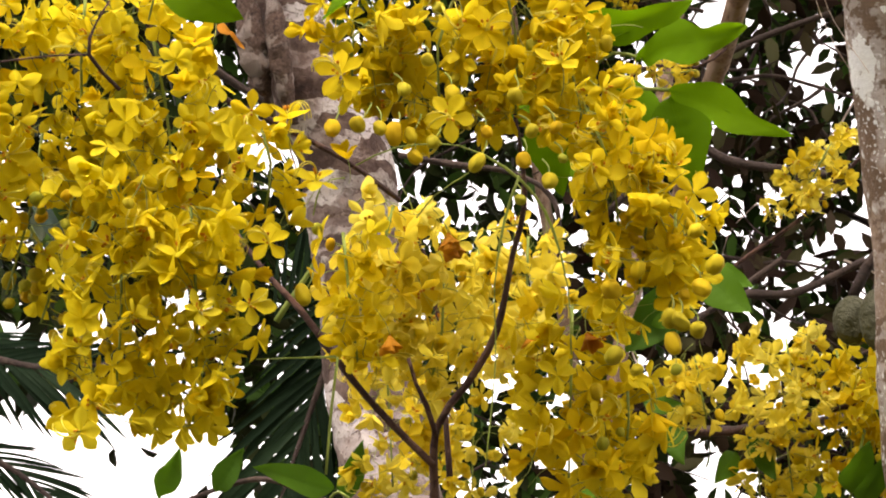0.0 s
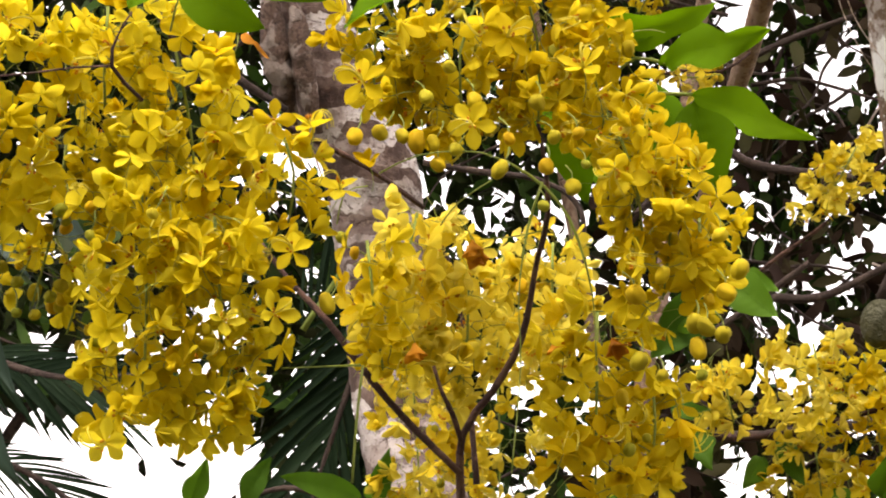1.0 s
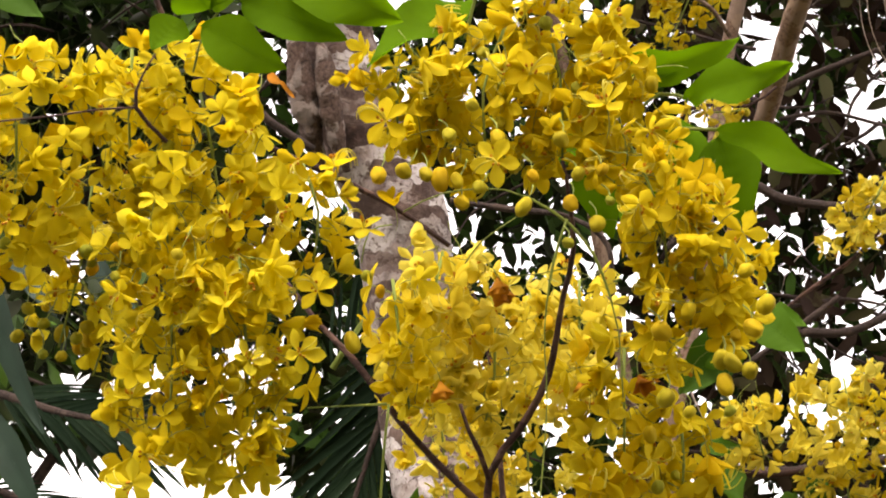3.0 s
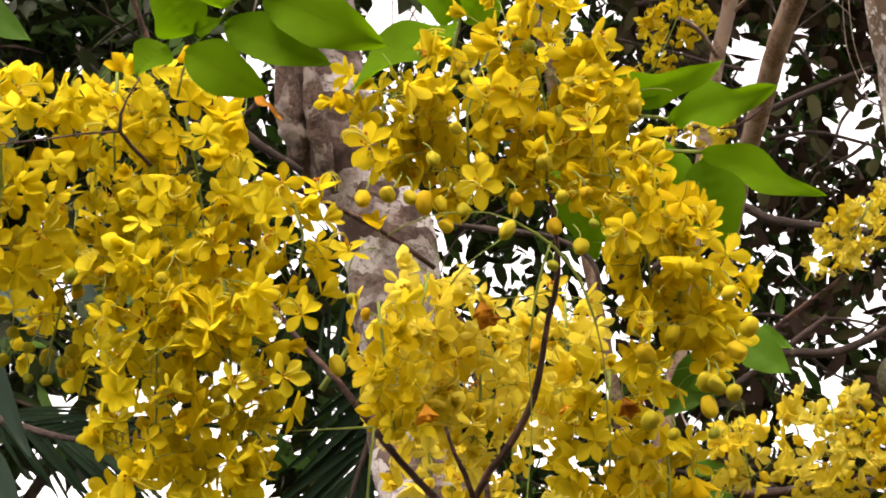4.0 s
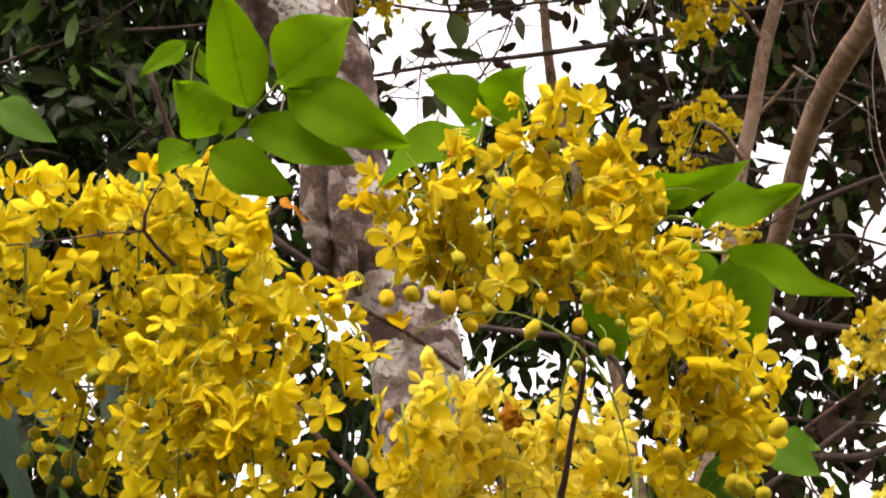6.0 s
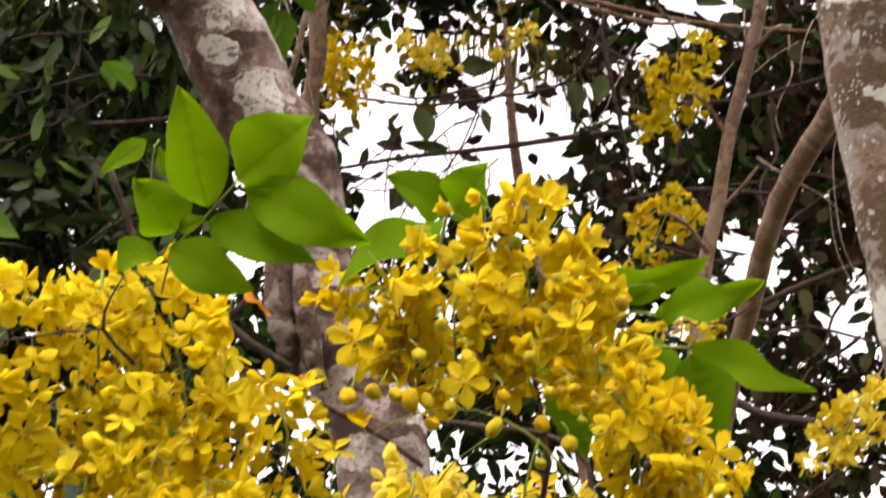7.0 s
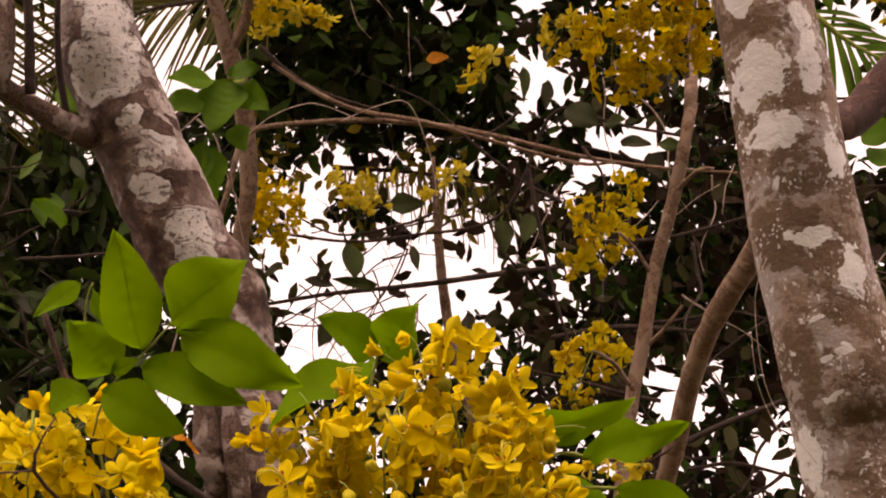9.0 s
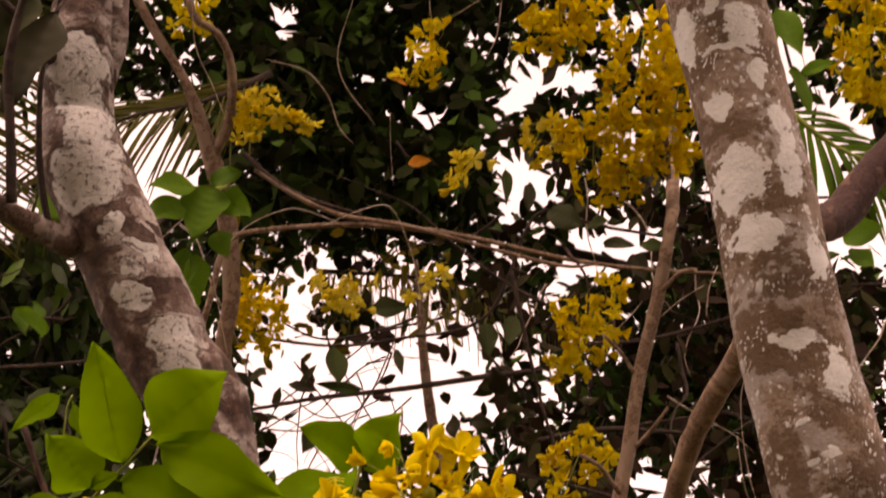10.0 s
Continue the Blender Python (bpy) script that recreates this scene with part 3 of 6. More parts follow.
# ---- leaves ----
def broad_leaf(length, width, fold, droop, wave, seed, ruffle=0.0):
    """A broad pointed leaf along +X with a raised midrib line, a wavy blade and a slightly toothed edge."""
    r = random.Random(seed)
    nu, nv = 40, 8
    vs, fs = [], []
    ph, r_teeth = r.uniform(0, 6), r.randrange(5)
    for i in range(nu + 1):
        u = i / nu
        w = 0.5 * width * (math.sin(math.pi * u ** 0.82) ** 0.8) * (1 - 0.25 * u * u)
        for j in range(nv + 1):
            s = 2 * j / nv - 1
            edge = 1 + ((0.055 * ((u * (17 + r_teeth)) % 1.0) + 0.02 * math.sin(u * 23 + ph) - 0.02) * (1 - 0.5 * u) if abs(s) == 1 else 0)
            y = s * w * edge * (1 + ruffle * math.sin(11.0 * u + 1.6 * (s > 0) + ph) * abs(s)) + 0.16 * ruffle * length * math.sin(2 * math.pi * u)
            z = fold * abs(y) - droop * length * u * u + wave * width * math.sin(7 * u + ph) * s * abs(s) + 0.014 * width * math.sin(14 * (u - 0.35 * abs(s)) * math.pi) * (1 - abs(s)) * min(1.0, 4 * abs(s))
            vs.append((length * u, y, z))
    for i in range(nu):
        for j in range(nv):
            a = i * (nv + 1) + j
            fs.append((a, a + 1, a + nv + 2, a + nv + 1))
    return vs, fs


def place_leaf(parent, base, tip, width, mat=FRESH, tilt=0.0, fold=0.22, droop=0.10, wave=0.06, seed=1, name="leaf", ruffle=0.0):
    """A leaf from base to tip with its upper face turned about its length; a pale midrib is its own part."""
    b, t = Vector(base), Vector(tip)
    x = (t - b)
    length = x.length
    x.normalize()
    up = Vector((0.0, -1.0, -0.15)).normalized()
    y = up.cross(x).normalized()
    z = x.cross(y)
    m = Matrix((x, y, z)).transposed().to_4x4()
    m = Matrix.Translation(b) @ m @ Matrix.Rotation(0.9 * tilt, 4, 'X')
    v, f = broad_leaf(length, 1.12 * width, fold, droop, wave, seed, ruffle)
    ob = part(name, mesh(name, v, f, [mat]), parent, m=m)
    rib = [(0 - 0.08 * length, 0, -0.001)] + [(length * u, 0.16 * ruffle * length * math.sin(2 * math.pi * u), -droop * length * u * u + 0.0001) for u in (0.0, 0.25, 0.5, 0.75, 0.97)]
    v, f = tube(rib, 0.00035, 4, 0.03)
    part("midrib", mesh("midrib", v, f, [mat]), ob)
    return ob


def leaf_cloud(name, parent, mat, count, box, gaps, gap_y, leaf_len, leaf_wid, seed, clump=2.2, cut=-0.25, droop=0.6, kind="stuff", label=""):
    """Many small folded leaves through a slab of air (x, y, z ranges), in clumps, leaving gaps open, given where they pass the plane y = gap_y (x, z, half width, half height)."""
    r = np.random.default_rng(seed)
    (x0, x1), (y0, y1), (z0, z1) = box
    tv = np.array([(0, 0, 0), (0.3, 0.42, 0.10), (0.3, 0, 0), (0.3, -0.42, 0.10), (0.68, 0.40, 0.06), (0.68, 0, -0.05), (0.68, -0.40, 0.06), (1, 0, -0.16)])
    tf = [(0, 2, 1), (0, 3, 2), (1, 2, 5, 4), (2, 3, 6, 5), (4, 5, 7), (5, 6, 7)]
    out_v, out_f = [], []
    gap = np.array(gaps, float)
    made = 0
    while made < count:
        p = np.array((r.uniform(x0, x1), r.uniform(y0, y1), r.uniform(z0, z1)))
        k = noise.noise(Vector((p[0], p[1] * 0.6 + seed, p[2])) * clump) + 0.5 * noise.noise(Vector((p[0], p[1] * 0.6 + seed, p[2])) * clump * 2.7)
        made += 1
        if k < cut + r.uniform(-0.15, 0.15):
            continue
        k_y = gap_y / p[1]
        wob = (0.95 + 0.75 * noise.noise(Vector((p[0] * 7, seed, p[2] * 7)))) if r.uniform() > 0.004 else 0.0
        shut = len(gap) and (((p[0] * k_y - gap[:, 0]) / (gap[:, 2] + 0.04)) ** 2 + ((1.6 + (p[2] - 1.6) * k_y - gap[:, 1]) / (gap[:, 3] + 0.04)) ** 2).min() < wob
        if shut:
            continue
        d = np.array((r.normal(), r.normal() * 0.7, r.normal() - droop))
        d /= np.linalg.norm(d)
        s = np.cross(d, r.normal(size=3))
        s /= np.linalg.norm(s)
        n = np.cross(s, d)
        L, W = leaf_len * r.uniform(0.55, 1.25), leaf_wid * r.uniform(0.7, 1.2)
        o = len(out_v)
        for a, b, c in tv:
            out_v.append(p + d * a * L + s * b * W + n * c * W)
        out_f.extend(tuple(i + o for i in q) for q in tf)
    return part(name, mesh(name, out_v, out_f, [mat]), parent, label, kind=kind)


# ---- palm fronds ----
def leaflet_mesh(mat, sag, wide):
    vs, fs = [], []
    for i in range(8):
        u = i / 7
        w = 0.5 * wide * (math.sin(math.pi * min(1.0, 0.12 + 0.88 * u)) ** 0.6 if u < 1 else 0.05)
        z = -sag * u * u
        vs += [(u, w, z + 0.012), (u, 0, z), (u, -w, z + 0.012)]
    for i in range(7):
        fs += [(3 * i, 3 * i + 1, 3 * i + 4, 3 * i + 3), (3 * i + 1, 3 * i + 2, 3 * i + 5, 3 * i + 4)]
    return mesh("leaflet", vs, fs, [mat])


def palm_frond(label, path, thick, leaf_len, pairs, mat, normal, angle=0.75, sag=0.25, stem=GREEN_STEM, hang=0.0, wide=0.055, group="palm fronds"):
    """A feather palm frond: a tapering rachis and two rows of folded leaflets, each a part."""
    frond = thing("palm_frond", label, "palm frond", path[0], group)
    q = smooth_path(path, 0.02)
    v, f = tube([(*p, thick * (1 - 0.8 * i / (len(path) - 1))) for i, p in enumerate(path)], 0, 6, 0.03)
    part("rachis", mesh("rachis", v, f, [stem]), frond)
    me = leaflet_mesh(mat, sag, wide)
    tan = np.gradient(q, axis=0)
    up0 = Vector(normal).normalized()
    for k in range(pairs):
        u = 0.06 + 0.93 * k / (pairs - 1)
        i = min(len(q) - 1, int(u * (len(q) - 1)))
        t = Vector(tan[i]).normalized()
        side = t.cross(up0).normalized()
        up = side.cross(t)
        L = leaf_len * (0.45 + 0.55 * math.sin(math.pi * (0.15 + 0.75 * u)))
        for sgn in (1, -1):
            a = angle * rng.uniform(0.85, 1.15) * (1.15 - 0.5 * u)
            d = (t * math.cos(a) + side * sgn * math.sin(a) + up * rng.uniform(-0.08, 0.12) + Vector((rng.uniform(-0.2, 0.2), 0, -1)) * hang).normalized()
            y = up.cross(d).normalized()
            z = d.cross(y)
            m = Matrix((d, y, z)).transposed().to_4x4()
            m = Matrix.Translation(q[i]) @ m @ Matrix.Rotation(rng.uniform(-0.4, 0.4), 4, 'X') @ Matrix.Scale(L * (rng.uniform(0.9, 1.08) if hang < 1 else rng.uniform(0.4, 1.15)), 4)
            part("leaflet", me, frond, m=m)
    return frond


# ---- ground ----
gv, gf = [], []
for i in range(41):
    for j in range(41):
        x, y = (i - 20) / 20, (j - 20) / 20
        x, y = 1500 * x * abs(x) ** 2, 1500 * y * abs(y) ** 2
        gv.append((x, y, 0.04 * noise.noise(Vector((x * 0.7, y * 0.7, 0))) - 0.02))
for i in range(40):
    for j in range(40):
        a = i * 41 + j
        gf.append((a, a + 41, a + 42, a + 1))
tagged(new("ground", mesh("ground", gv, gf, [SOIL])), "bare brown soil with patches of grass", "ground", kind="structure")

# ---- tree with pale plated bark ----
TRUNK_A = [(0.37, 2.78, -0.05, 0.105), (0.25, 2.80, 0.55, 0.095), (0.10, 2.82, 1.15, 0.088),
    (-0.109, 2.952, 2.148, 0.080), (-0.129, 2.910, 2.333, 0.080), (-0.150, 2.871, 2.471, 0.078), (-0.167, 2.835, 2.580, 0.078), (-0.235, 2.799, 2.721, 0.077), (-0.272, 2.760, 2.829, 0.073),
    (-0.294, 2.702, 2.988, 0.074), (-0.356, 2.648, 3.072, 0.078), (-0.384, 2.611, 3.132, 0.078), (-0.424, 2.556, 3.212, 0.074), (-0.462, 2.507, 3.295, 0.073), (-0.494, 2.456, 3.377, 0.071),
    (-0.495, 2.444, 3.436, 0.061), (-0.494, 2.386, 3.512, 0.059), (-0.480, 2.343, 3.600, 0.050), (-0.467, 2.293, 3.707, 0.046), (-0.442, 2.250, 3.903, 0.043)]
tree_a = thing("golden_shower_tree", "leaning tree trunk with pale grey plated bark", "tree", TRUNK_A[0][:3])
v, f = tube(TRUNK_A, 0, 48, 0.010, 0.07, 20.0, 0.03)
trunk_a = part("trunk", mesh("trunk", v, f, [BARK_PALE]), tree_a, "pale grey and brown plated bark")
stem_part("limb", tree_a, BARK_RUGGED, [(-0.477, 2.555, 3.240, 0.032), (-0.517, 2.491, 3.212, 0.024), (-0.564, 2.407, 3.197, 0.019), (-0.637, 2.320, 3.208, 0.018), (-0.780, 2.178, 3.252, 0.016)], seg=16, rough=0.15, label="brown side limb")
stem_part("limb", tree_a, BARK_PALE, [(-0.488, 2.455, 3.456, 0.034), (-0.440, 2.403, 3.536, 0.026), (-0.429, 2.366, 3.616, 0.022), (-0.420, 2.317, 3.766, 0.020)], seg=16, rough=0.12, label="pale upright fork of the trunk")
stem_part("limb", tree_a, BARK_DARK, [(-0.523, 2.381, 3.509, 0.014), (-0.535, 2.326, 3.476, 0.015), (-0.563, 2.238, 3.480, 0.009), (-0.635, 2.172, 3.533, 0.008)], seg=10)
stem_part("vine", tree_a, BARK_DARK, [(-0.531, 2.472, 3.204, 0.006), (-0.544, 2.407, 3.296, 0.006), (-0.536, 2.327, 3.409, 0.004), (-0.514, 2.279, 3.476, 0.004), (-0.483, 2.214, 3.563, 0.004)], seg=8, label="dark creeper along the trunk")
stem_part("dead_limb", tree_a, BARK_DARK, [(-0.570, 2.348, 3.192, 0.009), (-0.567, 2.288, 3.280, 0.008), (-0.565, 2.224, 3.366, 0.008), (-0.548, 2.183, 3.423, 0.007), (-0.517, 2.131, 3.493, 0.007)], seg=8)
for run in ([(-0.319, 2.660, 2.840, 0.008), (-0.318, 2.680, 2.769, 0.020), (-0.312, 2.695, 2.723, 0.024), (-0.303, 2.712, 2.681, 0.021), (-0.294, 2.740, 2.648, 0.016), (-0.280, 2.780, 2.610, 0.006)],
            [(-0.285, 2.668, 2.800, 0.008), (-0.272, 2.672, 2.751, 0.016), (-0.266, 2.690, 2.700, 0.018), (-0.257, 2.712, 2.649, 0.015), (-0.242, 2.745, 2.600, 0.006)]):
    stem_part("bark_ridge", tree_a, BARK_RUGGED, run, seg=22, step=0.005, rough=0.28, freq=40.0, label="rugged brown bark ridge")
stem_part("limb", tree_a, BARK_RUGGED, [(-0.618, 2.335, 3.190, 0.016), (-0.612, 2.310, 3.231, 0.022), (-0.615, 2.300, 3.296, 0.024), (-0.627, 2.290, 3.374, 0.023), (-0.645, 2.270, 3.470, 0.021)], seg=14, rough=0.15, label="brown upright shoot on the side limb")
# ---- tree with brown bark and white lichen ----
TRUNK_B = [(0.74, 2.15, -0.05, 0.088), (0.71, 2.15, 0.7, 0.080), (0.68, 2.15, 1.3, 0.074),
    (0.619, 2.193, 1.910, 0.069), (0.604, 2.124, 2.166, 0.068), (0.588, 2.078, 2.298, 0.068), (0.561, 2.017, 2.452, 0.068),
    (0.558, 1.987, 2.503, 0.074), (0.522, 1.917, 2.664, 0.070), (0.506, 1.868, 2.758, 0.066), (0.490, 1.822, 2.855, 0.063), (0.470, 1.780, 2.956, 0.061), (0.450, 1.733, 3.055, 0.062), (0.433, 1.676, 3.157, 0.060), (0.414, 1.589, 3.308, 0.057)]
tree_b = thing("lichened_tree", "leaning trunk with brown bark and white lichen patches", "tree", TRUNK_B[0][:3])
v, f = tube(TRUNK_B, 0, 40, 0.012, 0.045, 14.0, 0.05)
part("trunk", mesh("trunk", v, f, [BARK_LICHEN]), tree_b, "brown bark blotched with white lichen")
stem_part("limb", tree_b, BARK_TWIG, [(0.581, 2.052, 2.914, 0.024), (0.666, 2.117, 2.966, 0.028), (0.726, 2.115, 3.036, 0.025), (0.802, 2.104, 3.105, 0.026), (0.971, 2.073, 3.231, 0.023)], seg=14, rough=0.15, label="dark limb reaching outward")
stem_part("limb", tree_b, BARK_STEM, [(0.510, 2.090, 2.774, 0.017), (0.500, 2.157, 2.762, 0.017), (0.466, 2.290, 2.738, 0.017), (0.440, 2.379, 2.690, 0.016), (0.424, 2.480, 2.632, 0.016), (0.401, 2.606, 2.553, 0.016), (0.375, 2.758, 2.426, 0.017)], seg=16, rough=0.12, label="slender brown stem with smooth bark")

# ---- slender stems ----
def slender(label, pts, mat=BARK_STEM, seg=12, rough=0.14, name="sapling", category="sapling"):
    ob = thing(name, label, category, pts[0][:3])
    stem_part("stem", ob, mat, pts, seg=seg, rough=rough, freq=30.0)
    return ob


sap = slender("slender brown sapling stem among dark leaves", [(0.30, 3.02, -0.03, 0.020), (0.24, 3.04, 1.0, 0.018), (0.27, 3.06, 2.0, 0.016), (0.35, 3.07, 2.45, 0.016), (0.398, 3.079, 2.727, 0.014), (0.433, 3.070, 2.925, 0.014), (0.463, 3.030, 3.045, 0.014), (0.489, 2.978, 3.162, 0.013), (0.532, 2.896, 3.299, 0.013), (0.564, 2.837, 3.425, 0.012), (0.597, 2.963, 3.562, 0.014), (0.679, 3.304, 3.938, 0.013), (0.678, 3.246, 4.104, 0.012), (0.664, 3.106, 4.358, 0.011)])
for run in ([(0.489, 2.978, 3.162, 0.005), (0.454, 2.939, 3.203, 0.004), (0.421, 2.909, 3.224, 0.003)], [(0.532, 2.896, 3.299, 0.005), (0.568, 2.835, 3.311, 0.004), (0.595, 2.812, 3.301, 0.003)], [(0.463, 3.043, 3.039, 0.005), (0.501, 2.984, 3.057, 0.004), (0.532, 2.943, 3.084, 0.003)], [(0.437, 3.027, 2.952, 0.005), (0.398, 2.973, 2.985, 0.004), (0.360, 2.949, 2.998, 0.003)]):
    stem_part("side_twig", sap, BARK_STEM, run, seg=6)
sap2 = slender("forked pale brown sapling behind the leaning trunk", [(0.55, 3.55, -0.03, 0.025), (0.30, 3.6, 1.2, 0.022), (-0.05, 3.62, 2.2, 0.020), (-0.20, 3.45, 2.80, 0.018), (-0.29, 3.31, 3.15, 0.017), (-0.325, 3.228, 3.368, 0.017), (-0.304, 3.161, 3.491, 0.018), (-0.310, 3.074, 3.629, 0.020), (-0.337, 3.000, 3.735, 0.019), (-0.379, 2.913, 3.846, 0.010), (-0.444, 2.850, 3.946, 0.010), (-0.494, 2.801, 4.041, 0.010), (-0.555, 2.739, 4.173, 0.012)])
stem_part("limb", sap2, BARK_STEM, [(-0.334, 3.007, 3.726, 0.012), (-0.295, 2.950, 3.776, 0.010), (-0.283, 2.870, 3.852, 0.009), (-0.307, 2.817, 3.899, 0.008), (-0.356, 2.784, 3.932, 0.009), (-0.375, 2.717, 4.084, 0.009)], seg=10)
stem_part("limb", sap2, BARK_STEM, [(-0.362, 3.108, 3.370, 0.008), (-0.338, 3.077, 3.429, 0.007), (-0.314, 3.049, 3.518, 0.007), (-0.283, 3.049, 3.562, 0.006), (-0.158, 3.066, 3.588, 0.005), (-0.030, 3.070, 3.590, 0.006), (0.109, 3.095, 3.587, 0.006), (0.238, 3.123, 3.571, 0.005), (0.393, 3.168, 3.551, 0.005), (0.550, 3.200, 3.540, 0.004), (0.722, 3.202, 3.522, 0.003)], seg=10, step=0.012, label="brown arching branch")
stem_part("limb", sap2, BARK_STEM, [(-0.248, 3.028, 3.708, 0.004), (-0.168, 3.046, 3.654, 0.005), (-0.076, 3.057, 3.609, 0.005), (0.063, 3.056, 3.575, 0.005), (0.201, 3.092, 3.548, 0.004), (0.377, 3.142, 3.520, 0.004), (0.461, 3.152, 3.525, 0.002)], seg=8)


def vines(label, runs, mat=VINE, name="vine", category="vine"):
    for pts in runs:
        ob = thing(name, label, category, pts[0][:3], "vines")
        pts = [(x, y, z, (0.55 if mat == VINE else 1.0) * r) for x, y, z, r in pts]
        stem_part("strand", ob, mat, pts, seg=6, rough=0.2, freq=60.0, step=0.012)


vines("thin dry pale vine hanging among branches", [
    [(-0.298, 3.046, 3.288, 0.002), (-0.309, 3.009, 3.351, 0.002), (-0.317, 2.958, 3.436, 0.002), (-0.259, 2.942, 3.509, 0.002), (-0.184, 2.945, 3.551, 0.002), (-0.140, 2.965, 3.562, 0.002), (-0.075, 3.016, 3.562, 0.002)],
    [(-0.108, 3.000, 3.546, 0.002), (-0.028, 2.986, 3.572, 0.002), (0.029, 2.984, 3.576, 0.002), (0.063, 3.024, 3.514, 0.002), (0.081, 3.065, 3.445, 0.002), (0.081, 3.100, 3.386, 0.001)],
    [(-0.210, 2.817, 3.830, 0.001), (-0.132, 2.836, 3.813, 0.002), (-0.088, 2.869, 3.773, 0.002), (-0.068, 2.907, 3.722, 0.002), (-0.040, 2.928, 3.694, 0.001)],
    [(-0.030, 2.752, 3.923, 0.001), (-0.064, 2.815, 3.844, 0.002), (-0.053, 2.857, 3.790, 0.002), (0.006, 2.907, 3.724, 0.001)],
    [(0.036, 2.893, 3.743, 0.001), (0.035, 2.940, 3.678, 0.001), (0.038, 2.978, 3.622, 0.001)],
    [(-0.338, 2.641, 3.870, 0.002), (-0.337, 2.710, 3.787, 0.002), (-0.308, 2.760, 3.727, 0.002), (-0.289, 2.795, 3.684, 0.002)],
    [(0.554, 2.434, 3.083, 0.002), (0.539, 2.455, 3.053, 0.002), (0.533, 2.478, 3.015, 0.002)],
    [(0.462, 1.895, 2.623, 0.001), (0.448, 1.917, 2.588, 0.001), (0.449, 1.946, 2.526, 0.001), (0.463, 1.971, 2.463, 0.001), (0.511, 1.989, 2.390, 0.001)],
    [(0.460, 2.031, 2.589, 0.001), (0.467, 2.059, 2.525, 0.001), (0.490, 2.078, 2.470, 0.001), (0.513, 2.088, 2.432, 0.001)],
    [(0.521, 2.832, 3.216, 0.002), (0.542, 2.727, 3.190, 0.002), (0.583, 2.709, 3.207, 0.001)],
    [(0.126, 2.809, 4.009, 0.002), (0.136, 2.861, 3.946, 0.002), (0.230, 2.830, 3.977, 0.002)],
    [(0.277, 2.814, 3.992, 0.002), (0.263, 2.873, 3.922, 0.002), (0.241, 2.903, 3.886, 0.002)],
])
vines("thin brown twig crossing in front of bright sky", [
    [(-0.370, 3.990, 3.634, 0.004), (-0.172, 3.990, 3.665, 0.006), (0.028, 3.987, 3.680, 0.007), (0.243, 3.972, 3.698, 0.008), (0.400, 3.957, 3.705, 0.006)],
    [(-0.272, 3.798, 3.797, 0.002), (-0.149, 3.833, 3.748, 0.003), (0.005, 3.827, 3.767, 0.004), (0.090, 3.813, 3.791, 0.003)],
    [(-0.161, 3.805, 3.797, 0.002), (-0.083, 3.889, 3.649, 0.002), (-0.004, 3.953, 3.523, 0.002), (0.048, 3.995, 3.434, 0.002)],
    [(-0.220, 3.855, 3.700, 0.002), (-0.113, 3.925, 3.575, 0.002), (-0.033, 3.964, 3.499, 0.002)],
    [(0.032, 3.839, 3.744, 0.002), (-0.057, 3.915, 3.599, 0.002), (-0.198, 3.951, 3.515, 0.002)],
    [(-0.250, 3.886, 3.639, 0.002), (-0.141, 3.924, 3.576, 0.002), (0.014, 3.904, 3.622, 0.002)],
    [(0.297, 3.410, 3.671, 0.005), (0.324, 3.485, 3.537, 0.005), (0.355, 3.553, 3.400, 0.004), (0.382, 3.595, 3.308, 0.004)],
    [(-0.294, 3.251, 3.908, 0.006), (-0.234, 3.288, 3.862, 0.006), (-0.160, 3.317, 3.826, 0.005), (-0.035, 3.344, 3.793, 0.004)],
    [(-0.810, 3.336, 3.432, 0.004), (-0.695, 3.356, 3.445, 0.004), (-0.601, 3.366, 3.461, 0.003)],
    [(0.430, 3.660, 3.614, 0.005), (0.628, 3.637, 3.608, 0.005), (0.823, 3.586, 3.632, 0.004)],
    [(0.355, 3.767, 3.419, 0.006), (0.527, 3.743, 3.430, 0.006), (0.746, 3.724, 3.396, 0.005)],
], BARK_DARK, "twig", "twig")
slender("grey-brown dead stem standing in the sky gap", [(0.48, 4.15, -0.03, 0.022), (0.42, 4.14, 1.6, 0.019), (0.20, 4.13, 3.2, 0.015), (0.126, 4.129, 3.618, 0.015), (0.112, 4.083, 3.709, 0.014), (0.102, 4.024, 3.823, 0.012), (0.098, 3.957, 3.930, 0.009), (0.092, 3.889, 4.000, 0.005)], name="dead_stem", category="dead stem")
